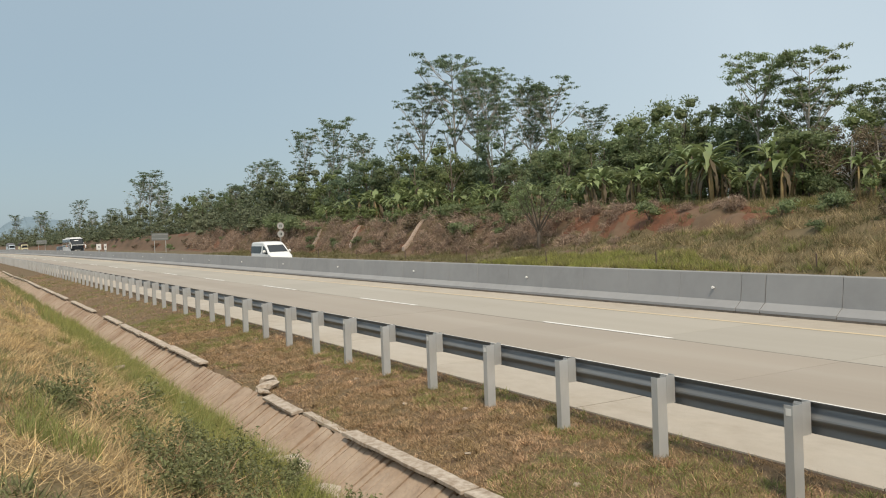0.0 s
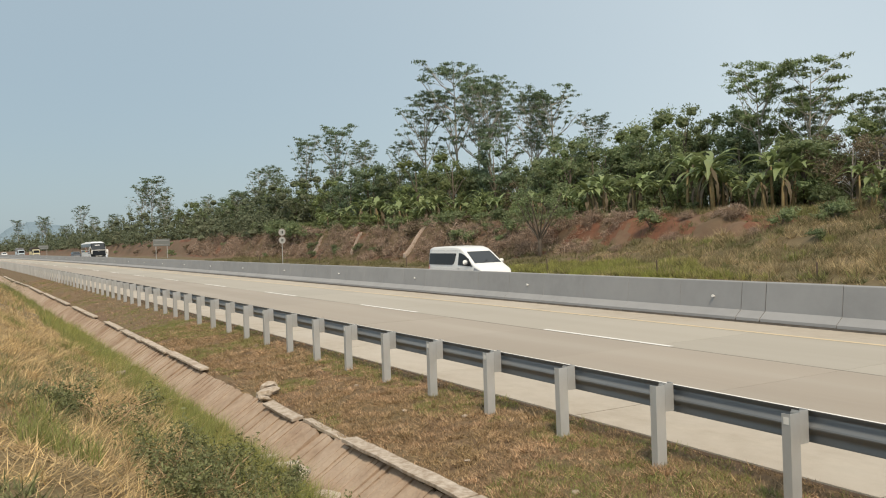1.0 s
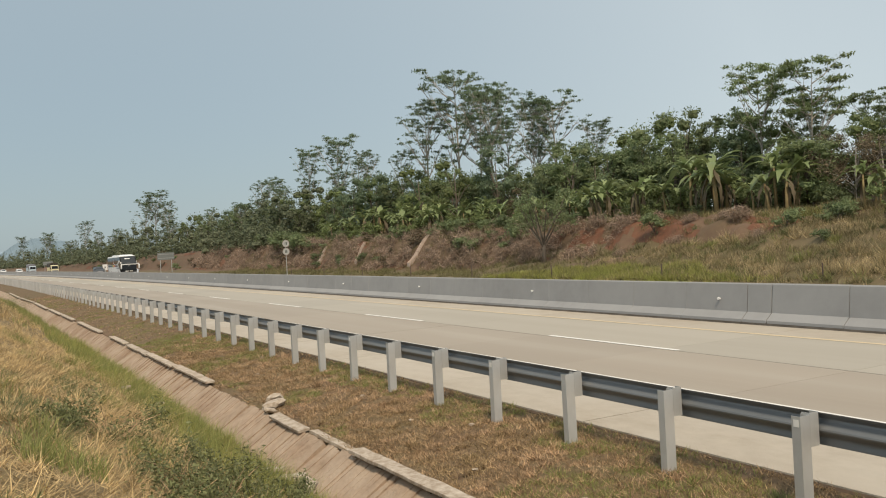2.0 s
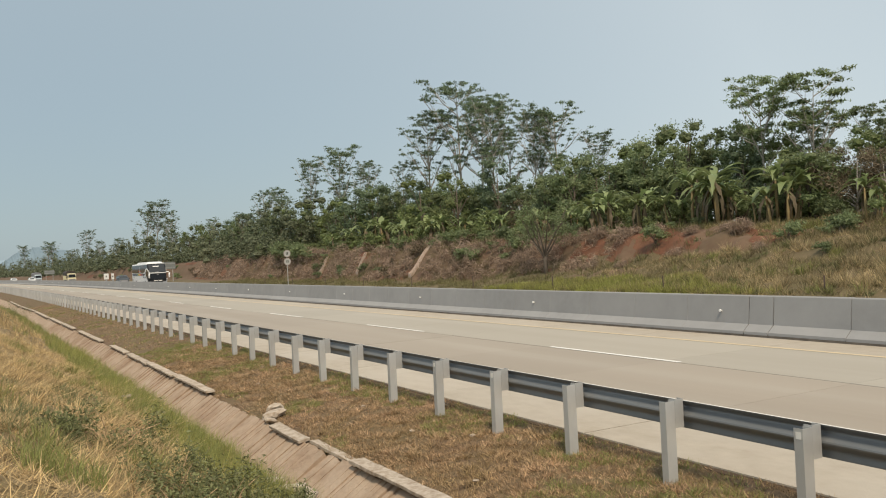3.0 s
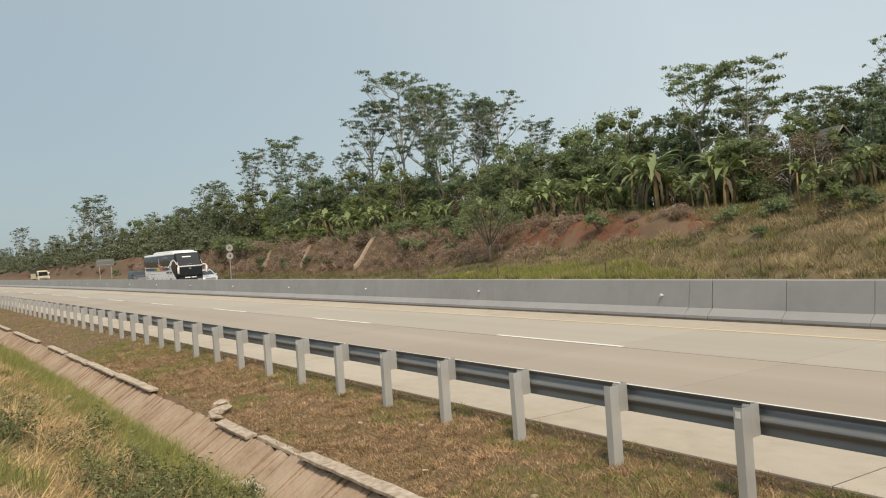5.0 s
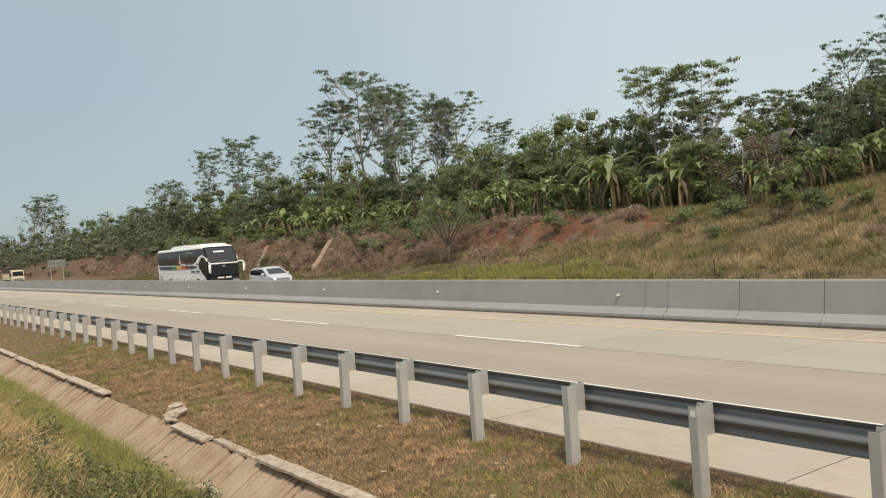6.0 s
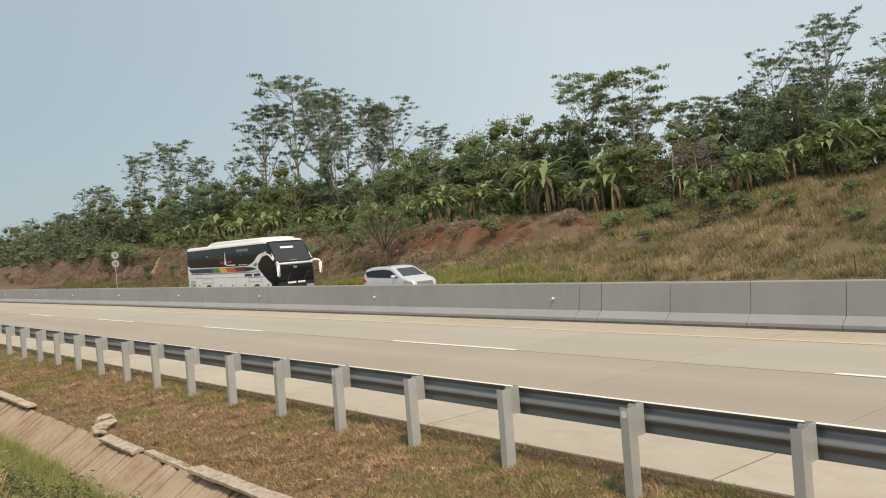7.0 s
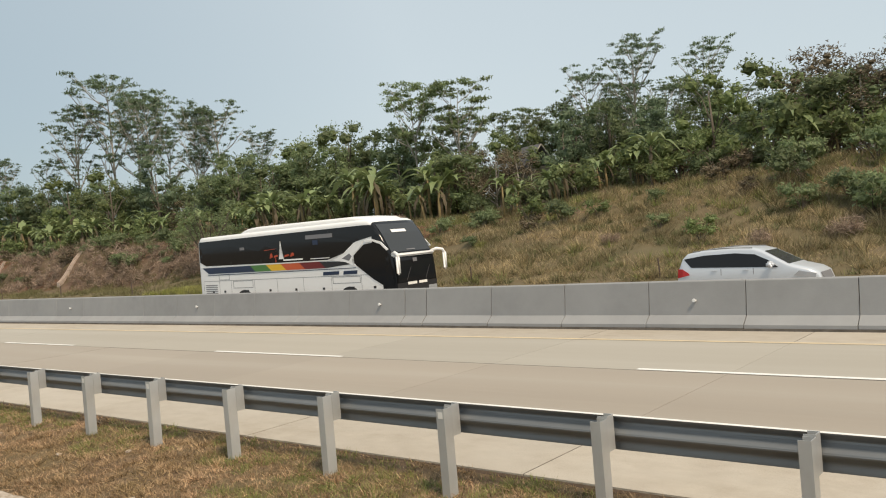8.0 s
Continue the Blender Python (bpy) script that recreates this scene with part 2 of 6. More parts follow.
def build_ground():
    xs = spread([(-3600, -1200, 200), (-1200, -400, 50), (-400, -150, 8), (-150, -60, 1.2), (-60, -2, 0.4), (-2, 30, 2), (30, 400, 25), (400, 1600, 200)])
    ss = spread([(-900, -60, 120), (-60, -6, 9), (-6, -0.6, 0.9), (-0.6, 4.15, 0.22)]) + [4.3, 4.4, 4.78, 5.15, 5.24, 5.32] + steps(5.5, 8.0, 0.25) + [8.03, 20, 31.97]
    ss += spread([(32, 48, 0.4), (48, 70, 2), (70, 200, 20), (200, 2600, 300)])
    verts = [(x, s + bend(x), height(x, s)) for x in xs for s in ss]
    n = len(ss)
    faces, index = [], []
    for i in range(len(xs) - 1):
        for j in range(n - 1):
            faces.append((i * n + j, i * n + n + j, i * n + n + j + 1, i * n + j + 1))
            x, s = (xs[i] + xs[i + 1]) / 2, (ss[j] + ss[j + 1]) / 2
            k = noise.noise((x * 0.15, s * 0.3, 11)) + 0.5 * noise.noise((x * 0.6, s * 0.6, 13))
            if s < 4.3:
                m = 0
            elif s < 8.1:
                m = 1
            elif s < 34.2 + 2.6 * smoothstep(-30, -55, x) + 3.0 * k * 0.5:
                m = 2 if -50 + 4 * k < x < -31 + 6 * k and s < 35.2 else 3
            elif s > 90:
                m = 6
            elif s > 46:
                m = 5
            elif x < -58 + 8 * k:
                m = (4 if k > 0.42 else 5) if s < 41 else 5
            elif x < -24 + 5 * k:
                m = (4 if k > -0.02 else 5) if 39.7 + 0.6 * k < s < 42.3 + 0.5 * k and x < -33 else (3 if s < 42 else 5)
                if s < 38.2 + k and x < -42:
                    m = 5 if k > -0.1 else 3
            else:
                m = 3
            index.append(m)
    me = raw("ground", verts, faces, (STRAW_SOIL, VERGE_SOIL, FAR_GRASS, DRY_SLOPE, RED_EARTH, DARK_SCRUB, FAR_LAND), index, smooth=True)
    tagged(new("ground", me), "uneven ground with dry grass banks and a red earth cutting", "ground", kind="structure")


build_ground()

# ---- the two carriageways ----
SLAB_X, SLAB = -5.4, 5.0   # one transverse joint and the slab length
SLAB_ROWS = [(8.0, 10.95, SHOULDER), (10.965, 14.33, PAVEMENT), (14.372, 17.75, INNER_LANE), (17.765, 19.7, SHOULDER)]


def build_roads():
    road = thing("road", "pale concrete motorway carriageway with lane markings", "road", kind="structure")
    far = thing("road", "far concrete carriageway behind the median barrier", "road", kind="structure")
    bed = bmesh.new()
    extrude_x(bed, [(8.02, -0.3), (19.9, -0.3), (19.9, -0.006), (8.02, -0.006)], steps(-700, 400, 10))
    part("joint_filler", bed, JOINT, road)
    # narrow strip for the soil gap, with the edge's shadow line in its colour
    part("edge_strip", extrude_x(bmesh.new(), [(7.965, -0.3), (7.996, -0.3), (7.996, -0.02), (7.965, -0.05)], steps(-300, 60, 4)), SLAB_SOIL_SHADE, road, "dark strip of soil and painted shade at the slab edge")
    long_run = {m.name: bmesh.new() for m in (SHOULDER, PAVEMENT, INNER_LANE)}
    x = SLAB_X + 4 * SLAB
    while x > -700:
        for a, b, m in SLAB_ROWS:
            gap = 0.011 if m == SHOULDER else 0.004
            x0, x1 = x - SLAB + gap, x - gap
            if -175 < x < 12:
                bm = bmesh.new()
                top = [bm.verts.new((px, s + bend(px) - bend(x), 0)) for px, s in ((x0, a), (x1, a), (x1, b), (x0, b))]
                low = [bm.verts.new((v.co.x, v.co.y, -0.25)) for v in top]
                bm.faces.new(top)
                for i in range(4):
                    bm.faces.new((top[i], low[i], low[(i + 1) % 4], top[(i + 1) % 4]))
                for v in bm.verts:
                    v.co.x -= x
                part("slab", bm, m, road, m=pose(x, bend(x), random.uniform(-0.002, 0.002)))
            else:
                bm = long_run[m.name]
                bm.faces.new([bm.verts.new((px, s + bend(px), 0)) for px, s in ((x0, a), (x1, a), (x1, b), (x0, b))])
        x -= SLAB
    bm = long_run[PAVEMENT.name]
    extrude_x(bm, [(8.0, 0.0), (19.7, 0.0)], steps(SLAB_X + 4 * SLAB, 400, 10), closed=False)
    for m in (SHOULDER, PAVEMENT, INNER_LANE):
        tagged(part("slab_run", long_run[m.name], m, road), kind="stuff")
    bm = extrude_x(bmesh.new(), [(20.2, -0.3), (32, -0.3), (32, 0.0), (20.2, 0.0)], steps(-700, 400, 10))
    part("surface", bm, PAVEMENT, far)
    # markings, 4 mm proud
    part("edge_line", extrude_x(bmesh.new(), [(10.87, 0.005), (10.99, 0.005)], steps(-700, 60, 5), closed=False), PAINT_WHITE, road, "solid white edge line")
    part("edge_line", extrude_x(bmesh.new(), [(17.78, 0.005), (17.94, 0.005)], steps(-700, 60, 5), closed=False), PAINT_YELLOW, road, "faded yellow edge line")
    for k in range(-4, 45):
        x0 = -20.03 - 12.885 * k
        part("lane_dash", extrude_x(bmesh.new(), [(14.375, 0.006), (14.515, 0.006)], steps(x0, x0 + 5.07, 1.3), closed=False), PAINT_WHITE, road)
    for k in range(-4, 30):
        x0 = -24 - 12.885 * k
        part("lane_dash", extrude_x(bmesh.new(), [(25.6, 0.005), (25.72, 0.005)], steps(x0, x0 + 5.07, 2.6), closed=False), PAINT_WHITE, far)
    for s in (22.1, 29.1):
        part("edge_line", extrude_x(bmesh.new(), [(s, 0.005), (s + 0.12, 0.005)], steps(-700, 60, 5), closed=False), PAINT_WHITE, far)


build_roads()

# ---- median barrier of precast segments ----
FACE = [(0.0, 0.06), (0.004, 0.14), (0.26, 0.33), (0.325, 1.13), (0.345, 1.155)]


def build_barrier():
    barrier = thing("median_barrier", "grey precast concrete median barrier with sloped foot", "barrier", kind="structure")
    y0, width = 19.47, 0.84
    outline = [(y0 + a, z) for a, z in FACE] + [(y0 + width - a, z) for a, z in FACE[::-1]]
    foot = [(y0 - 0.02, -0.02), (y0 - 0.02, 0.058), (y0 + width + 0.02, 0.058), (y0 + width + 0.02, -0.02)]
    part("foot", extrude_x(bmesh.new(), foot, steps(-700, 200, 4)), BARRIER_FOOT, barrier, "stained dark concrete foot strip")

    def segment(length, gap):
        bm = bmesh.new()
        extrude_x(bm, [(s - 20, z) for s, z in outline], [-length / 2 + gap, length / 2 - gap], bent=False)
        edges = [e for e in bm.edges if abs(e.verts[0].co.x - e.verts[1].co.x) < 1e-6]
        bmesh.ops.bevel(bm, geom=edges, offset=0.008, segments=1, affect="EDGES")
        return mesh_of("segment", bm, BARRIER)

    usual, short = segment(2.43, 0.003), segment(0.86, 0.012)
    wide = segment(2.43, 0.009)
    part("segment", short, BARRIER, barrier, m=on_road(-17.12, 20))
    x = -16.68
    while x < 60:
        part("segment", wide, BARRIER, barrier, m=on_road(x + 1.215, 20, random.uniform(-0.004, 0.004)))
        x += 2.43
    x, k = -17.56, 0
    while x > -330:
        part("segment", wide if k % 6 == 5 else usual, BARRIER, barrier, m=on_road(x - 1.215, 20, random.uniform(-0.002, 0.002)))
        x -= 2.43
        k += 1
    tagged(part("segment_run", extrude_x(bmesh.new(), outline, steps(x, -700, 10)), BARRIER, barrier), kind="stuff")
    # delineators on the face
    plate = bmesh.new()
    bmesh.ops.create_cone(plate, cap_ends=True, segments=12, radius1=0.045, radius2=0.04, depth=0.03, matrix=pose(0, 0, 0, 90))
    box(plate, -0.02, 0.05, 0.0, 0.05, -0.02, 0.02)
    me = mesh_of("delineator", plate, WHITE_PLASTIC)
    for k in range(-3, 30):
        x = -8.85 - 9.75 * k if k else -8.2
        part("delineator", me, WHITE_PLASTIC, barrier, "small white reflector", m=on_road(x, 19.70, 0.69))


build_barrier()

# ---- guardrail ----
RAIL_S = 7.43


def build_guardrail():
    rail = thing("guardrail", "galvanised steel guardrail on channel posts beside the shoulder", "guardrail", kind="structure")
    bm = bmesh.new()
    # channel post: web towards +x, flanges along x, open towards -x
    c = [(-0.055, -0.075), (0.055, -0.075), (0.055, 0.075), (-0.055, 0.075), (-0.055, 0.068), (0.048, 0.068), (0.048, -0.068), (-0.055, -0.068)]
    for z0, z1, dy in ((-1.1, 0.85, 0.0),):
        a, b = [[bm.verts.new((x, y + dy, z)) for x, y in c] for z in (z0, z1)]
        for i in range(8):
            bm.faces.new((a[i], a[(i + 1) % 8], b[(i + 1) % 8], b[i]))
        bm.faces.new(b), bm.faces.new(a[::-1])
    post = mesh_of("post", bm, GALVANISED)
    bm = bmesh.new()
    a, b = [[bm.verts.new((x * 0.95, y * 0.9 + 0.147, z)) for x, y in c] for z in (0.515, 0.868)]
    for i in range(8):
        bm.faces.new((a[i], a[(i + 1) % 8], b[(i + 1) % 8], b[i]))
    bm.faces.new(b), bm.faces.new(a[::-1])
    spacer = mesh_of("spacer", bm, GALVANISED)
    sticker = mesh_of("sticker", boxed(-0.03, 0.035, -0.0785, -0.076, 0.74, 0.815), PAINT_WHITE)
    for k in range(-5, 150):
        x = -6.01 - 1.972 * k
        m = on_road(x, RAIL_S, 0.0, random.uniform(-1.5, 1.5)) @ pose(0, 0, random.uniform(-0.012, 0.012), random.uniform(-0.6, 0.6), random.uniform(-0.6, 0.6))
        p = part("post", post, GALVANISED, rail, m=m)
        part("spacer", spacer, GALVANISED, rail, m=m)
        if k in (0, 3, 4, 6, 9):
            part("sticker", sticker, PAINT_WHITE, p, "worn white sticker")
    tail = bmesh.new()
    for k in range(150, 330):
        x = -6.01 - 1.972 * k
        box(tail, x - 0.055, x + 0.055, RAIL_S - 0.075 + bend(x), RAIL_S + 0.22 + bend(x), -0.3, 0.85)
    tagged(part("post_run", tail, GALVANISED, rail), kind="stuff")
    # W profile, thin sheet
    w = []
    for (a, z0), (b, z1) in zip([(0.058, 0.0), (0.07, 0.075), (0.0, 0.165), (0.078, 0.275), (0.008, 0.352)], [(0.07, 0.075), (0.0, 0.165), (0.078, 0.275), (0.008, 0.352)]):
        w += [(a + (b - a) * smoothstep(0, 1, k / 6), z0 + (z1 - z0) * k / 6) for k in range(6)]
    w.append((0.008, 0.352))
    base = RAIL_S + 0.222
    outline = [(base + a, 0.497 + z) for a, z in w] + [(base + a + 0.005, 0.497 + z) for a, z in w[::-1]]
    x = 8.0
    while x > -300:
        bm = extrude_x(bmesh.new(), outline, steps(x + 0.02, x - 4.0, 2.1))
        part("beam", bm, RAIL_STEEL, rail, m=pose(0, random.uniform(0, 0.004), random.uniform(-0.002, 0.002)))
        x -= 4.0
    tagged(part("beam_run", extrude_x(bmesh.new(), outline, steps(x, -660, 12)), RAIL_STEEL, rail), kind="stuff")


build_guardrail()

# ---- lined ditch: concrete strips and a broken coping ----
LINING = mat("ditch_lining_mortar", (0.40, 0.29, 0.205), 0.95, second=(0.24, 0.165, 0.115), scale=4, amount=0.8, third=(0.46, 0.365, 0.28), scale3=0.9, amount3=0.85, bump=1.0, bump_scale=14, piece=0.02)
COPING = mat("weathered_coping_concrete", (0.57, 0.495, 0.41), 0.9, second=(0.25, 0.18, 0.12), scale=7, amount=0.85, bump=0.4, bump_scale=22, piece=0.08)


def build_ditch():
    ditch = thing("ditch_lining", "brown mortared ditch wall with ridged joints", "ditch", kind="structure")
    rng = random.Random(4)
    joined = bmesh.new()
    x = 4.0
    while x > -62:
        w = rng.uniform(0.09, 0.20)
        bm = bmesh.new()
        drop = rng.uniform(0.0, 0.003)
        lean = 0.10 + rng.uniform(-0.012, 0.012)
        low, high = (4.28, -1.14), (5.2 - rng.uniform(0, 0.10) * rng.random(), -0.50 - rng.uniform(0, 0.07) * rng.random())
        cells = 4
        grid = []
        for i in range(cells + 1):
            t = i / cells
            s, z = low[0] + (high[0] - low[0]) * t, low[1] + (high[1] - low[1]) * t
            row = []
            for u in (0.0, 0.5, 1.0):
                up = drop + (0.003 if u == 0.5 else 0.0) + rng.uniform(-0.004, 0.004)
                row.append(bm.verts.new((-w * u + lean * t, s - 0.56 * up, z + 0.83 * up + 0.045)))
            grid.append(row)
        for a, b in zip(grid, grid[1:]):
            for i in range(2):
                bm.faces.new((a[i], a[i + 1], b[i + 1], b[i]))
        rim = [e for e in bm.edges if e.is_boundary]
        ext = bmesh.ops.extrude_edge_only(bm, edges=rim)
        for v in (g for g in ext["geom"] if isinstance(g, bmesh.types.BMVert)):
            v.co.y += 0.05
            v.co.z -= 0.075
        if x > -38:
            part("strip", bm, LINING, ditch, m=pose(x, bend(x), 0))
        else:
            bm.transform(pose(x, bend(x), 0))
            spare = bpy.data.meshes.new("strip")
            bm.to_mesh(spare)
            joined.from_mesh(spare)
            bpy.data.meshes.remove(spare)
        x -= w
    tagged(part("strip_run", joined, LINING, ditch), kind="stuff")
    run = extrude_x(bmesh.new(), [(4.28, -1.11), (5.2, -0.47), (5.25, -0.55), (4.33, -1.19)], steps(-62, -420, 6))
    tagged(part("strip_run", run, LINING, ditch), kind="stuff")

    coping = thing("ditch_coping", "broken pale concrete coping along the ditch", "kerb", kind="structure")
    pieces = [(-12.6, -8.9, 5.25, -0.385, 0, 0, 0.30), (-8.85, -5.1, 5.25, -0.39, 1, 0, 0.30), (-5.05, -1.2, 5.25, -0.39, 0, 0, 0.30), (-1.15, 3.0, 5.25, -0.39, 0, 0, 0.30),
              (-14.7, -12.7, 5.33, -0.47, -4, 1.2, 0.2), (-16.6, -14.9, 5.20, -0.44, 9, 1.0, 0.26), (-26.0, -21.9, 5.25, -0.39, 2, 0, 0.27), (-30.2, -26.1, 5.24, -0.40, 0, 0, 0.27),
              (-34.3, -30.3, 5.25, -0.42, 3, 0.3, 0.27), (-38.6, -34.9, 5.26, -0.40, 0, 0, 0.27), (-45.5, -41.8, 5.25, -0.41, 2, 0, 0.27), (-50, -45.7, 5.25, -0.40, 0, 0, 0.27),
              (-58.5, -52.4, 5.25, -0.40, 0, 0, 0.27), (-67, -59, 5.25, -0.40, 0, 0, 0.27), (-80, -68, 5.25, -0.40, 0, 0, 0.27), (-95, -81, 5.25, -0.40, 0, 0, 0.27), (-115, -97, 5.25, -0.40, 0, 0, 0.27)]
    for x0, x1, s, z, tilt, pitch, w in pieces:
        half = (x1 - x0) / 2
        bm = boxed(-half, half, -w * 0.45, w * 0.42, -0.05, 0.005)
        bmesh.ops.subdivide_edges(bm, edges=[e for e in bm.edges if abs(e.verts[0].co.x - e.verts[1].co.x) > 0.5], cuts=max(3, int(half * 9)))
        for v in bm.verts:
            ragged = 0.008 * noise.noise((v.co.x * 1.1 + x0, v.co.y * 9, v.co.z * 5)) + 0.007 * noise.noise((v.co.x * 13 + x0, v.co.y * 20, 4))
            v.co.y += ragged * 1.5
            v.co.z += ragged
        bmesh.ops.bevel(bm, geom=list(bm.edges), offset=0.006, segments=1, affect="EDGES") if half < 3 else None
        xm = (x0 + x1) / 2
        part("coping_stone", bm, COPING, coping, m=on_road(xm, s - 0.05, z + 0.03) @ pose(0, 0, 0, tilt, pitch, rng.uniform(-0.7, 0.7)))

    def rubble(x, s, z, size, name="concrete_fragment", label="broken pale concrete fragment lying on the dry verge"):
        bm = bmesh.new()
        bmesh.ops.create_icosphere(bm, subdivisions=2, radius=1)
        for v in bm.verts:
            v.co *= 1 + 0.35 * noise.noise(v.co * 1.3 + Vector((x * 3, s, 0)))
            v.co = Vector((round(v.co.x * 1.6) / 1.6 * 0.4 + v.co.x * 0.6, v.co.y, max(-0.45, min(0.5, v.co.z))))
        ob = new(name, mesh_of(name, bm, COPING))
        ob.matrix_world = on_road(x, s, z) @ pose(0, 0, 0, rng.uniform(-15, 15), rng.uniform(-15, 15), rng.uniform(0, 360)) @ Matrix.Diagonal((*size, 1))
        tagged(ob, label, "rubble", "fragments on the verge")

    rubble(-17.5, 5.42, -0.36, (0.15, 0.26, 0.13))
    rubble(-17.9, 5.6, -0.32, (0.12, 0.18, 0.16))
    rubble(-17.2, 5.25, -0.42, (0.12, 0.15, 0.08))
    for x, s in ((-10.2, 5.95), (-13.4, 6.6), (-18.6, 7.1), (-16.2, 6.9), (-21.5, 6.3), (-8.1, 6.2), (-12.1, 7.05), (-24.0, 7.2)):
        rubble(x, s, height(x, s) + 0.015, (0.05, 0.05, 0.035), "pebble", "small pale stone lying on the mown verge")
    for x, s, a in ((-11.6, 4.0, 0.32), (-12.4, 4.06, 0.26), (-10.8, 4.1, 0.25), (-13.2, 4.02, 0.22), (-18.8, 3.3, 0.2), (-20.3, 2.9, 0.18)):
        rubble(x, s, height(x, min(s, 4.1)) + 0.16, (a, 0.14, 0.09), "concrete_fragment", "broken ditch edge fragment half sunk in grass")


build_ditch()

# ---- vehicles ----
CAR_WHITE = mat("white_car_paint", (0.80, 0.80, 0.78), 0.25, spec=0.6)
BUS_WHITE = mat("bus_white_paint", (0.86, 0.86, 0.85), 0.3, second=(0.80, 0.79, 0.77), scale=1.5, amount=0.4)
SILVER = mat("silver_car_paint", (0.62, 0.65, 0.69), 0.28, 0.3)
DARK_GLASS = plain_glass("tinted_glass", (0.012, 0.013, 0.015))
SHIELD = plain_glass("windscreen_glass", (0.05, 0.055, 0.06), 0.08)
BLACK = mat("black_trim", (0.018, 0.018, 0.02), 0.45)
GREY_TRIM = mat("grey_trim", (0.18, 0.18, 0.19), 0.5)
TYRE = mat("tyre_rubber", (0.025, 0.025, 0.025), 0.85)
RIM = mat("wheel_steel", (0.5, 0.5, 0.5), 0.35, 0.8)
LAMP_CLEAR = mat("headlamp_lens", (0.42, 0.44, 0.47), 0.12, 0.3)
LAMP_RED = mat("tail_lamp_lens", (0.45, 0.02, 0.02), 0.2)
NAVY = mat("navy_stripe", (0.015, 0.03, 0.07), 0.35)
GREEN = mat("green_stripe", (0.07, 0.20, 0.05), 0.35)
YELLOW = mat("yellow_stripe", (0.75, 0.45, 0.03), 0.35)
ORANGE = mat("orange_stripe", (0.55, 0.10, 0.03), 0.35)
MAROON = mat("maroon_stripe", (0.16, 0.015, 0.015), 0.35)
ORANGE_INK = mat("orange_print", (0.45, 0.06, 0.02), 0.5)
TRUCK_CREAM = mat("cream_truck_paint", (0.62, 0.57, 0.38), 0.45, second=(0.45, 0.38, 0.2), scale=2, amount=0.4)
TARP = mat("dark_tarpaulin", (0.04, 0.035, 0.03), 0.85, second=(0.07, 0.06, 0.05), scale=2, amount=0.6)
PALE_BLUE = mat("pale_blue_paint", (0.45, 0.53, 0.58), 0.4)


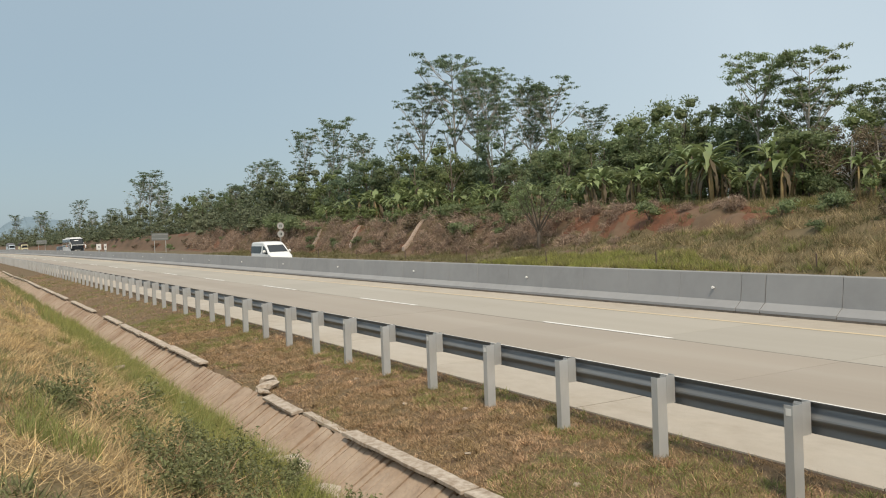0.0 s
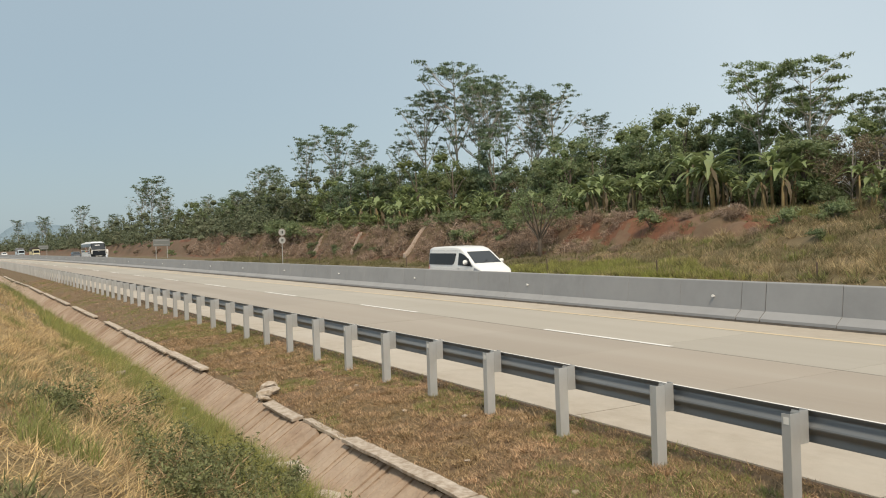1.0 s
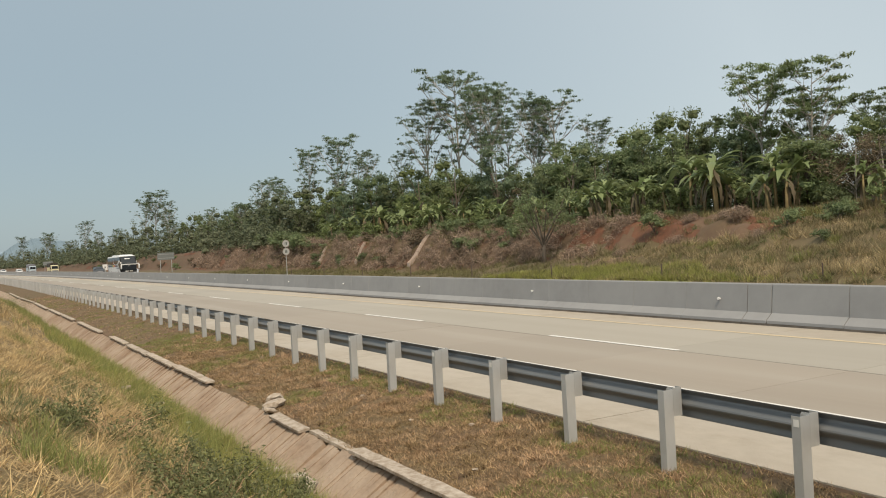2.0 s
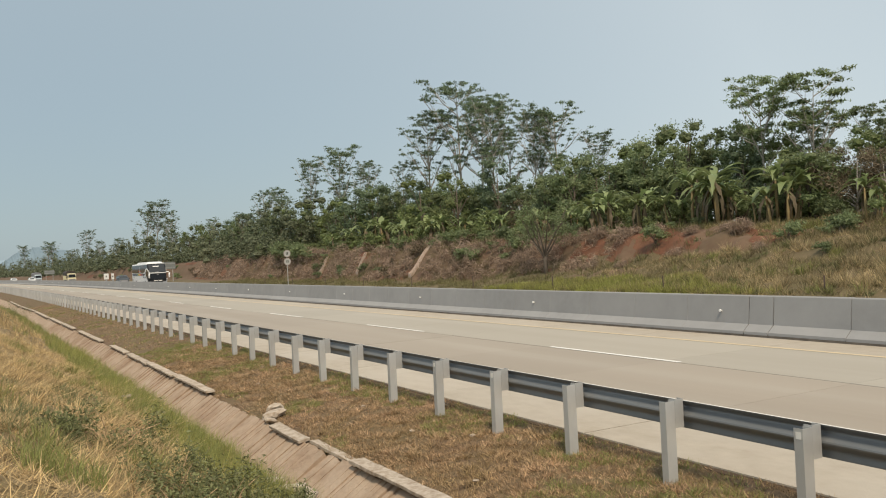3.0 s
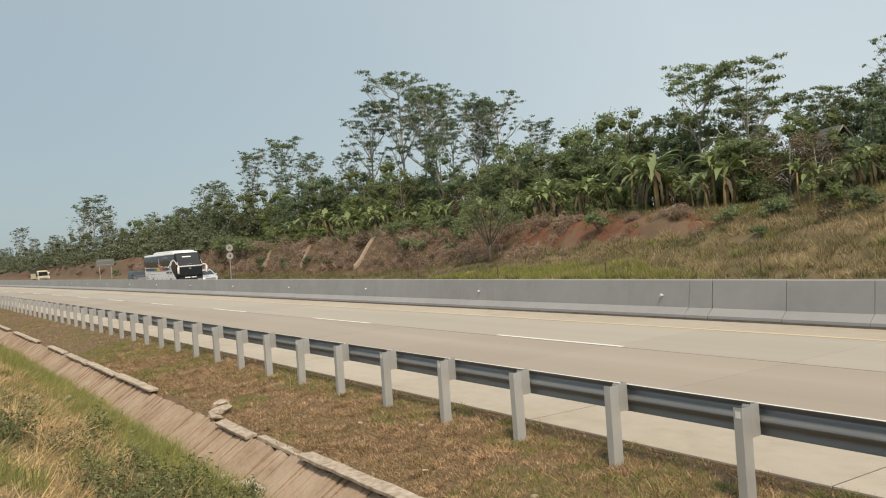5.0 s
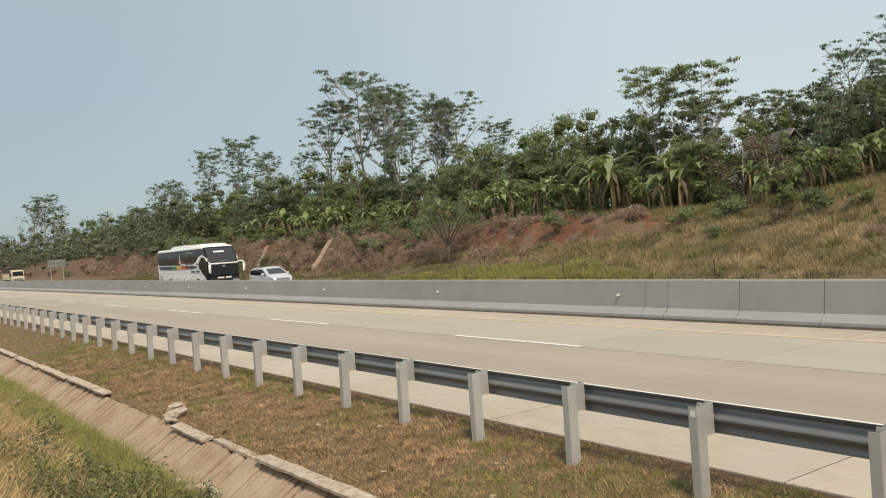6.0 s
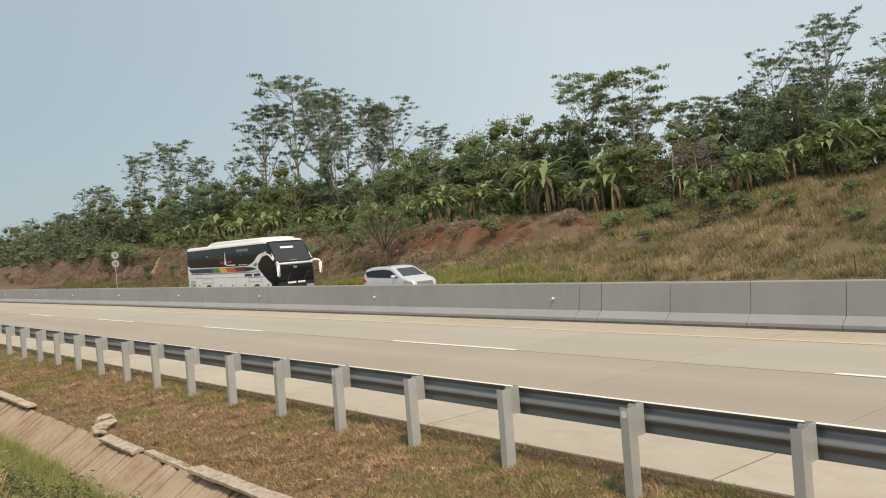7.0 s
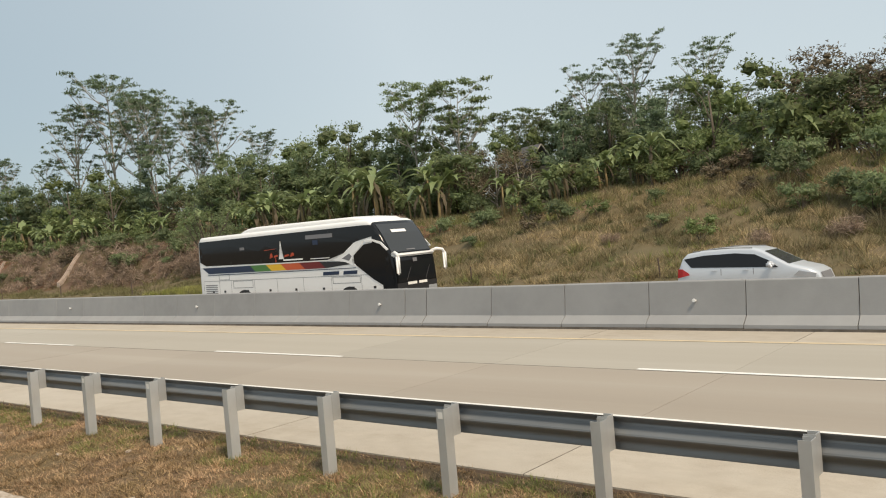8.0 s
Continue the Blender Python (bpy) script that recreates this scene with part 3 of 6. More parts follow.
class Shell:
    """A vehicle's skin: a roof line over x, a floor height and a half width that may narrow towards roof and ends."""

    def __init__(self, line, bottom, half, shoulder, tumble, corner, ends=0.15, taper=0.35):
        self.line, self.bottom, self.half, self.shoulder, self.tumble, self.corner, self.ends, self.taper = line, bottom, half, shoulder, tumble, corner, ends, taper

    def top(self, x):
        pts = self.line
        if x <= pts[0][0]:
            return pts[0][1]
        for (a, za), (b, zb) in zip(pts, pts[1:]):
            if x <= b:
                return za + (zb - za) * (x - a) / (b - a)
        return pts[-1][1]

    def front(self, z):
        """How far forward the skin reaches at a height, from the front downwards."""
        for (b, zb), (a, za) in zip(self.line[::-1], self.line[-2::-1]):
            if zb <= z <= za:
                return b + (a - b) * (z - zb) / max(1e-6, za - zb)
        return self.line[-1][0]

    def width(self, x, z):
        w = self.half - self.tumble * max(0.0, z - self.shoulder) ** 1.3
        for end, d in ((self.line[-1][0], self.taper), (-self.line[0][0], self.taper * 0.4)):
            t = ((x if d == self.taper else -x) - (end - d)) / d
            if t > 0:
                w -= self.ends * (1.0 if d == self.taper else 0.4) * min(1.0, t) ** 2
        return w

    def body(self):
        bm = bmesh.new()
        rings = []
        xs = sorted({round(x, 3) for a, b in zip(self.line, self.line[1:]) for x in steps(a[0], b[0], 0.35)})
        for x in xs:
            top, half = self.top(x), []
            r = min(self.corner, (top - self.bottom) * 0.4)
            for t in (0, 0.12, 0.35, 0.6, 0.8, 1.0):
                z = self.bottom + (top - r - self.bottom) * t
                half.append((self.width(x, z) - (0.03 if t == 0 else 0), z))
            w = half[-1][0]
            for a in (25, 50, 75):
                half.append((w - r * (1 - math.cos(radians(a))), top - r + r * math.sin(radians(a))))
            half.append((w * 0.6, top + 0.012))
            rings.append([bm.verts.new((x, y, z)) for y, z in half] + [bm.verts.new((x, -y, z)) for y, z in half[::-1]])
        n = len(rings[0])
        for a, b in zip(rings, rings[1:]):
            for i in range(n):
                bm.faces.new((a[i], a[(i + 1) % n], b[(i + 1) % n], b[i]))
        bm.faces.new(rings[0][::-1]), bm.faces.new(rings[-1])
        return bm

    def side(self, outline, sign, off=0.012):
        """A panel of (x, z) corners lying on the flank."""
        bm = bmesh.new()
        face = bm.faces.new([bm.verts.new((x, 0, z)) for x, z in outline])
        rim = bmesh.ops.triangulate(bm, faces=[face])
        if max(x for x, z in outline) - min(x for x, z in outline) > 0.3:
            for cut in range(2):
                bmesh.ops.subdivide_edges(bm, edges=[e for e in bm.edges if e.calc_length() > 0.35], cuts=1, use_grid_fill=False)
                bmesh.ops.triangulate(bm, faces=list(bm.faces))
        ext = bmesh.ops.extrude_edge_only(bm, edges=[e for e in bm.edges if e.is_boundary])
        back = {g for g in ext["geom"] if isinstance(g, bmesh.types.BMVert)}
        for v in bm.verts:
            v.co.y = sign * (self.width(v.co.x, v.co.z) + (-0.01 if v in back else off))
        return bm

    def nose(self, z0, z1, w0, w1, off=0.012, cells=6):
        """A panel on the front or windscreen between two heights, with its half width at each."""
        bm = bmesh.new()
        rows = []
        for k in range(cells + 1):
            z = z0 + (z1 - z0) * k / cells
            w = w0 + (w1 - w0) * k / cells
            rows.append([bm.verts.new((self.front(z) + off, y, z + off * 0.6)) for y in (-w, -w / 3, w / 3, w)])
        for a, b in zip(rows, rows[1:]):
            for i in range(3):
                bm.faces.new((a[i], a[i + 1], b[i + 1], b[i]))
        return bm


def rounded(*args, r=0.02):
    bm = boxed(*args)
    bmesh.ops.bevel(bm, geom=list(bm.edges), offset=r, segments=2, affect="EDGES")
    return bm


def add_wheel(v, x, y, r, w):
    bm = bmesh.new()
    bmesh.ops.create_cone(bm, cap_ends=True, segments=28, radius1=r, radius2=r, depth=w, matrix=pose(0, 0, 0, 90))
    bmesh.ops.bevel(bm, geom=[e for e in bm.edges if abs(e.verts[0].co.y - e.verts[1].co.y) < 1e-6], offset=0.03, segments=2, affect="EDGES")
    wheel = part("wheel", bm, TYRE, v, m=pose(x, y, r))
    bm = bmesh.new()
    bmesh.ops.create_cone(bm, cap_ends=True, segments=20, radius1=r * 0.62, radius2=r * 0.55, depth=w + 0.02, matrix=pose(0, 0, 0, 90))
    for k in range(5):
        a = 2 * math.pi * k / 5
        bmesh.ops.create_cone(bm, cap_ends=True, segments=6, radius1=0.03, radius2=0.03, depth=w + 0.05, matrix=pose(r * 0.35 * math.cos(a), 0, r * 0.35 * math.sin(a), 90))
    part("rim", bm, RIM, wheel)
    return wheel


def build_van():
    v = thing("van", "white high-roof passenger van with dark tinted windows", "van")
    sh = Shell([(-2.96, 1.5), (-2.93, 2.02), (-2.86, 2.17), (-2.5, 2.24), (-1.0, 2.28), (0.2, 2.25), (0.65, 2.15), (0.95, 2.0), (1.98, 1.36), (2.12, 1.28), (2.62, 1.1), (2.84, 0.93), (2.92, 0.7), (2.96, 0.4)],
               0.3, 0.975, 1.15, 0.11, 0.10, 0.16, 0.7)
    part("body", sh.body(), CAR_WHITE, v, smooth=True)
    for sign in (-1, 1):
        part("side_window", sh.side([(-2.84, 1.32), (-2.8, 1.27), (-0.2, 1.27), (-0.02, 1.33), (0.1, 1.5), (0.2, 1.9), (-2.8, 1.9)], sign), DARK_GLASS, v, "dark tinted window band")
        part("door_window", sh.side([(0.45, 1.27), (1.95, 1.2), (1.5, 1.62), (1.1, 1.80), (0.75, 1.9), (0.48, 1.92)], sign), DARK_GLASS, v)
        part("door_seam", sh.side([(0.33, 0.5), (0.35, 0.5), (0.35, 1.98), (0.33, 1.98)], sign, 0.004), GREY_TRIM, v)
        part("roof_seam", sh.side([(-2.8, 2.03), (0.6, 2.03), (0.6, 2.045), (-2.8, 2.045)], sign, 0.006), GREY_TRIM, v)
        part("door_handle", rounded(0.42, 0.62, sign * 0.985 - 0.02, sign * 0.985 + 0.02, 1.12, 1.15, r=0.008), CAR_WHITE, v)
        mirror = part("mirror", rounded(1.42, 1.56, sign * 1.14 - 0.13, sign * 1.14 + 0.13, 1.3, 1.56, r=0.05), CAR_WHITE, v, "white door mirror", smooth=True)
        part("mirror_arm", boxed(1.46, 1.52, sign * 1.02 - 0.05, sign * 1.02 + 0.05, 1.24, 1.32), BLACK, mirror)
        part("headlamp", sh.side([(2.1, 0.98), (2.66, 0.86), (2.68, 0.99), (2.2, 1.15)], sign, 0.045), LAMP_CLEAR, v)
        part("tail_lamp", sh.side([(-2.95, 0.8), (-2.85, 0.8), (-2.85, 1.35), (-2.95, 1.35)], sign, 0.015), LAMP_RED, v)
        for x in (-1.75, 2.05):
            add_wheel(v, x, sign * 0.84, 0.35, 0.22)
    part("windscreen", sh.nose(1.37, 1.98, 0.82, 0.72), SHIELD, v, "sloping dark windscreen")
    part("grille", sh.nose(0.62, 0.84, 0.5, 0.55, 0.02), GREY_TRIM, v)
    part("bumper", sh.nose(0.42, 0.58, 0.72, 0.72, 0.03), CAR_WHITE, v)
    for y in (-0.35, 0.3):
        part("wiper", tube(bmesh.new(), [(2.0, y, 1.36), (1.75, y + 0.45, 1.56)], [0.012, 0.01], 5), BLACK, v)
    part("rear_window", boxed(-2.975, -2.955, -0.7, 0.7, 1.3, 1.9), DARK_GLASS, v)
    return v


def build_bus():
    v = thing("coach_bus", "white long-distance coach with black glass and rainbow stripe", "bus")
    sh = Shell([(-6.0, 1.2), (-5.99, 2.6), (-5.95, 3.28), (-5.8, 3.42), (4.2, 3.52), (4.72, 3.5), (4.95, 3.40), (5.36, 2.9), (5.84, 2.12), (5.90, 1.95), (5.98, 1.2), (6.0, 0.35)],
               0.32, 1.25, 2.9, 0.06, 0.14, 0.10, 0.5)
    body = part("body", sh.body(), BUS_WHITE, v, smooth=True)
    body.data.materials.append(DARK_GLASS)
    for face in body.data.polygons:  # black cab front
        if (face.center.x > 5.5 or face.center.x > 5.15 and face.center.z > 1.45) and 0.55 < face.center.z < 3.36:
            face.material_index = 1
    for sign in (-1, 1):
        part("window_band", sh.side([(-5.9, 2.3), (-5.45, 2.12), (2.6, 2.06), (3.15, 2.12), (3.6, 2.4), (4.1, 2.72), (4.9, 2.86), (5.3, 2.9), (4.95, 3.3), (4.6, 3.32), (-5.88, 3.22)], sign), DARK_GLASS, v, "continuous black side glass")
        for x in (-3.65, -1.6, 0.75, 2.6):
            part("window_seam", sh.side([(x, 2.1), (x + 0.025, 2.1), (x + 0.025, 3.22), (x, 3.22)], sign, 0.014), BLACK, v)
        part("cab_glass", sh.side([(4.5, 2.58), (5.2, 2.66), (5.5, 2.5), (5.78, 2.1), (5.9, 0.9), (5.6, 0.9), (4.9, 1.25), (4.05, 1.8), (3.82, 2.1)], sign, 0.013), DARK_GLASS, v, "black cab side with door glass")
        part("swoosh", sh.side([(2.5, 2.08), (3.0, 2.13), (3.4, 2.3), (4.0, 2.68), (4.5, 2.74), (4.42, 2.58), (3.95, 2.2), (3.82, 2.0), (4.1, 1.76), (3.95, 1.78), (3.5, 1.95)], sign, 0.018), BUS_WHITE, v, "white curved trim swoosh")
        part("swoosh_shade", sh.side([(3.3, 2.1), (3.72, 2.28), (3.84, 2.16), (3.68, 2.0)], sign, 0.022), GREY_TRIM, v, "grey inlay of the swoosh")
        part("side_brow", sh.side([(4.55, 2.73), (5.0, 2.76), (5.42, 2.64), (5.74, 2.34), (5.68, 2.3), (5.38, 2.56), (5.0, 2.68), (4.65, 2.66)], sign, 0.03), BUS_WHITE, v, "white brow band round the cab")
        edges = [-5.75, -2.35, -1.3, -0.35, 0.8, 2.0, 4.2]
        for a, b, m, n in zip(edges, edges[1:], (NAVY, GREEN, YELLOW, ORANGE, MAROON, BLACK), ("navy", "green", "yellow", "orange", "maroon", "black")):
            lo, hi = 1.76, 2.03
            cut = 0.35
            left, right = (0 if n == "navy" else cut), (0 if n == "black" else cut)
            part("stripe", sh.side([(a + left - (0 if n != "navy" else -0.45), lo), (b + right, lo if n != "black" else lo + 0.14), (b, hi if n != "black" else lo + 0.2), (a, hi)], sign, 0.012), m, v, n + " stripe block")
        part("stripe_line", sh.side([(-5.4, 1.68), (4.0, 1.70), (4.0, 1.725), (-5.4, 1.71)], sign, 0.012), NAVY, v)
        part("stripe_line", sh.side([(-5.9, 2.05), (2.9, 2.05), (2.9, 2.08), (-5.9, 2.08)], sign, 0.018), BUS_WHITE, v)
        # lettering reduced to bars
        for x0, x1 in ((2.15, 3.05), (3.3, 4.05)):
            part("lettering_bar", sh.side([(x0, 1.47), (x1, 1.48), (x1 + 0.03, 1.62), (x0 + 0.03, 1.61)], sign, 0.012), NAVY, v)
        part("lettering_bar", sh.side([(1.3, 2.96), (2.85, 2.96), (2.85, 3.12), (1.3, 3.12)], sign, 0.02), GREY_TRIM, v)
        part("lettering_bar", sh.side([(-0.15, 2.15), (1.05, 2.15), (1.05, 2.21), (-0.15, 2.21)], sign, 0.02), BUS_WHITE, v)
        part("lettering_bar", sh.side([(1.5, 2.15), (2.6, 2.15), (2.6, 2.18), (1.5, 2.18)], sign, 0.02), BUS_WHITE, v)
        part("emblem", sh.side([(-0.42, 2.23), (-0.1, 2.23), (-0.22, 2.45), (-0.25, 2.98), (-0.27, 2.98), (-0.3, 2.45)], sign, 0.02), BUS_WHITE, v, "white spire emblem")
        for k, (x0, z0, x1, z1) in enumerate(((-1.0, 2.28, -0.8, 2.5), (-0.75, 2.3, -0.45, 2.42), (-0.08, 2.3, 0.25, 2.42), (0.3, 2.3, 0.55, 2.48), (-0.65, 2.1, -0.58, 2.3), (-1.35, 2.62, -0.55, 2.68), (-0.9, 2.52, -0.5, 2.56))):
            part("emblem", sh.side([(x0, z0), (x1, z0 + 0.05), (x1 - 0.05, z1), (x0 + 0.06, z1 - 0.03)], sign, 0.02), ORANGE_INK, v, "orange printed scrawl")
        part("sticker", sh.side([(-2.95, 2.72), (-2.65, 2.72), (-2.65, 2.84), (-2.95, 2.84)], sign, 0.02), GREY_TRIM, v)
        part("lettering_bar", sh.side([(1.7, 2.72), (2.0, 2.72), (2.0, 2.9), (1.7, 2.9)], sign, 0.02), NAVY, v)
        # luggage doors
        doors = [-5.75, -4.6, -3.76, -2.16, -0.67, 0.96, 2.6, 4.25, 5.4]
        for a, b in zip(doors, doors[1:]):
            hi = 1.42
            frame_bm = bmesh.new()
            for x0, x1, z0, z1 in ((a, a + 0.015, 0.5, hi), (a, b, hi, hi + 0.015)):
                vs = [frame_bm.verts.new((x, sign * (sh.width(x, z) + 0.004), z)) for x, z in ((x0, z0), (x1, z0), (x1, z1), (x0, z1))]
                frame_bm.faces.new(vs)
            part("door_seam", frame_bm, GREY_TRIM, v)
            part("door_latch", sh.side([(b - 0.52, 0.9), (b - 0.4, 0.9), (b - 0.4, 0.99), (b - 0.52, 0.99)], sign, 0.012), BLACK, v)
        for k in range(6):
            z = 0.78 + 0.09 * k
            part("vent_slat", sh.side([(-5.6, z), (-4.75, z), (-4.75, z + 0.03), (-5.6, z + 0.03)], sign, 0.012), GREY_TRIM, v)
        for x0, x1, z0, z1 in ((-4.6, -3.85, 1.46, 1.72), (-3.6, -2.25, 1.08, 1.40), (2.68, 4.2, 1.13, 1.40)):
            for a, b, lo, hi in ((x0, x1, z0, z0 + 0.02), (x0, x1, z1 - 0.02, z1), (x0, x0 + 0.02, z0 + 0.02, z1 - 0.02), (x1 - 0.02, x1, z0 + 0.02, z1 - 0.02)):
                part("hatch_seam", sh.side([(a, lo), (b, lo), (b, hi), (a, hi)], sign, 0.005), GREY_TRIM, v)
        for x in (-2.85, 3.6):
            arch = [(x + 0.62 * math.cos(radians(a)), 0.45 + 0.55 * math.sin(radians(a))) for a in range(0, 181, 15)]
            part("wheel_arch", sh.side(arch, sign, 0.006), BLACK, v)
            add_wheel(v, x, sign * 1.1, 0.5, 0.32)
        # mirrors on long arms
        arm = part("mirror_arm", tube(bmesh.new(), [(5.75, sign * 1.1, 2.1), (5.98, sign * (1.16 if sign < 0 else 1.3), 2.2), (6.12, sign * (1.2 if sign < 0 else 1.5), 2.15), (6.16, sign * (1.2 if sign < 0 else 1.56), 2.0)], [0.06, 0.06, 0.055, 0.05], 8), BUS_WHITE, v, "white curved mirror arm", smooth=True)
        part("mirror_head", rounded(6.08, 6.22, sign * (1.2 if sign < 0 else 1.56) - 0.1, sign * (1.2 if sign < 0 else 1.56) + 0.1, 1.36, 2.1, r=0.06), BUS_WHITE, arm, smooth=True)
        part("headlamp", sh.nose(0.62, 0.82, 0.25, 0.25, 0.02), LAMP_CLEAR, v, m=pose(0, sign * 0.88, 0))
    part("upper_windscreen", sh.nose(2.2, 3.3, 1.13, 1.08, 0.015), SHIELD, v, "large raked upper windscreen")
    part("brow", rounded(5.76, 5.97, -1.18, 1.18, 2.02, 2.15, r=0.04), BUS_WHITE, v, "white brow between the windscreens", smooth=True)
    part("lower_windscreen", sh.nose(1.05, 2.02, 1.14, 1.14, 0.015), DARK_GLASS, v)
    part("front_mask", sh.nose(0.5, 1.03, 1.15, 1.15, 0.014), BLACK, v)
    part("bumper", rounded(5.85, 6.06, -1.18, 1.18, 0.33, 0.56, r=0.05), BUS_WHITE, v)
    part("lettering_bar", sh.nose(2.95, 3.06, 0.42, 0.42, 0.03), BUS_WHITE, v, m=pose(0, -0.1, 0))
    part("lettering_bar", sh.nose(2.24, 2.28, 0.25, 0.25, 0.03), GREY_TRIM, v)
    for y, w in ((-0.32, 0.26), (0.3, 0.24)):
        part("lettering_bar", sh.nose(0.93, 1.03, w, w, 0.035), PAINT_WHITE, v, m=pose(0, y, 0))
    part("lettering_bar", sh.nose(1.78, 1.92, 0.12, 0.12, 0.03), GREY_TRIM, v)
    for y in (-0.6, 0.5):
        part("wiper", tube(bmesh.new(), [(6.0, y, 1.12), (5.98, y + 0.3, 1.6)], [0.015, 0.012], 5), BLACK, v)
    pod = Shell([(-3.2, 3.44), (-2.6, 3.62), (-2.0, 3.67), (3.6, 3.68), (4.3, 3.62), (4.8, 3.46)], 3.38, 1.06, 9, 0, 0.12, 0.2, 0.8)
    part("roof_pod", pod.body(), BUS_WHITE, v, "white roof air-conditioning fairing", smooth=True)
    part("antenna", tube(bmesh.new(), [(4.3, -0.3, 3.7), (4.35, -0.3, 3.95)], [0.02, 0.01], 5), BLACK, v)
    part("rear_window", boxed(-6.02, -5.99, -1.0, 1.0, 2.2, 2.6), DARK_GLASS, v)
    return v


def build_suv(name, label, paint):
    v = thing(name, label, "car")
    sh = Shell([(-2.2, 0.7), (-2.17, 1.02), (-2.0, 1.42), (-1.85, 1.57), (-1.3, 1.66), (-0.4, 1.69), (0.2, 1.66), (0.5, 1.57), (1.25, 1.14), (1.4, 1.08), (1.85, 0.97), (2.08, 0.85), (2.18, 0.6), (2.2, 0.3)],
               0.25, 0.868, 0.95, 0.26, 0.09, 0.2, 0.7)
    part("body", sh.body(), paint, v, smooth=True)
    for sign in (-1, 1):
        part("side_window", sh.side([(-1.7, 1.12), (1.0, 1.05), (0.7, 1.28), (0.3, 1.47), (-0.3, 1.53), (-1.3, 1.5), (-1.95, 1.4)], sign), DARK_GLASS, v, "dark tinted side glass")
        for x in (-0.75, 0.25):
            part("door_seam", sh.side([(x, 0.4), (x + 0.015, 0.4), (x + 0.02, 1.05), (x, 1.05)], sign, 0.004), GREY_TRIM, v)
            part("door_handle", rounded(x - 0.3, x - 0.12, sign * 0.875 - 0.015, sign * 0.875 + 0.015, 0.98, 1.01, r=0.006), paint, v)
        part("roof_rail", tube(bmesh.new(), [(-1.7, sign * 0.62, 1.62), (-0.8, sign * 0.64, 1.70), (0.2, sign * 0.64, 1.67)], [0.02, 0.02, 0.02], 6), GREY_TRIM, v)
        part("mirror", rounded(0.72, 0.92, sign * 1.0 - 0.13, sign * 1.0 + 0.13, 1.04, 1.24, r=0.05), paint, v, smooth=True)
        part("headlamp", sh.side([(1.45, 0.78), (2.02, 0.70), (2.05, 0.82), (1.6, 0.92)], sign, 0.03), LAMP_CLEAR, v)
        part("tail_lamp", sh.side([(-2.18, 0.78), (-1.75, 0.88), (-1.8, 0.95), (-2.0, 1.08), (-2.16, 1.08)], sign, 0.02), LAMP_RED, v, "red tail lamp")
        part("sill", sh.side([(-1.3, 0.3), (1.2, 0.3), (1.2, 0.38), (-1.3, 0.38)], sign, 0.008), BLACK, v)
        for x in (-1.36, 1.36):
            add_wheel(v, x, sign * 0.76, 0.31, 0.2)
    part("windscreen", sh.nose(1.13, 1.55, 0.70, 0.58), SHIELD, v, "sloping windscreen")
    part("grille", sh.nose(0.6, 0.82, 0.5, 0.52, 0.012), GREY_TRIM, v)
    part("bumper", sh.nose(0.34, 0.52, 0.6, 0.62, 0.02), BLACK, v)
    part("rear_window", boxed(-2.06, -2.0, -0.6, 0.6, 1.12, 1.42), DARK_GLASS, v)
    return v


def build_truck(name, label, paint, tarp, length=7.2):
    v = thing(name, label, "truck")
    half = length / 2
    cab = Shell([(half - 1.75, 2.35), (half - 1.6, 2.45), (half - 0.55, 2.4), (half - 0.35, 2.25), (half - 0.06, 1.35), (half, 0.9), (half, 0.45)], 0.45, 1.0, 1.3, 0.06, 0.1, 0.06, 0.3)
    part("cab", cab.body(), paint, v, smooth=True)
    part("windscreen", cab.nose(1.4, 2.2, 0.88, 0.8, 0.012), DARK_GLASS, v)
    part("grille", cab.nose(0.65, 1.0, 0.7, 0.7, 0.012), GREY_TRIM, v)
    part("bumper", rounded(half - 0.1, half + 0.08, -1.0, 1.0, 0.42, 0.62, r=0.03), BLACK, v)
    for sign in (-1, 1):
        part("door_window", cab.side([(half - 1.45, 1.4), (half - 0.3, 1.4), (half - 0.55, 2.1), (half - 1.45, 2.1)], sign), DARK_GLASS, v)
        part("headlamp", cab.nose(0.7, 0.88, 0.12, 0.12, 0.02), LAMP_CLEAR, v, m=pose(0, sign * 0.8, 0))
        part("mirror", rounded(half - 0.3, half - 0.2, sign * 1.15 - 0.1, sign * 1.15 + 0.1, 1.4, 1.8, r=0.03), BLACK, v)
        for x in (half - 1.0, -half + 1.6):
            add_wheel(v, x, sign * 0.9, 0.45, 0.26)
    part("chassis", boxed(-half, half - 0.8, -0.45, 0.45, 0.5, 0.8), BLACK, v)
    bed = bmesh.new()
    box(bed, -half, half - 1.9, -1.12, 1.12, 0.85, 1.0)
    for y in (-1.12, 1.08):
        box(bed, -half, half - 1.9, y, y + 0.04, 1.0, 2.0)
        for x in steps(-half + 0.1, half - 2.1, 0.6):
            box(bed, x, x + 0.08, y - 0.03, y + 0.07, 1.0, 2.0)
    part("bed", bed, paint, v)
    arch = [(-1.14, 1.9), (-1.14, 2.75), (-0.8, 3.05), (0, 3.18), (0.8, 3.05), (1.14, 2.75), (1.14, 1.9)]
    part("canopy", extrude_x(bmesh.new(), arch, steps(-half + 0.02, half - 1.85, 0.7), bent=False), tarp, v, "arched cargo cover")
    return v


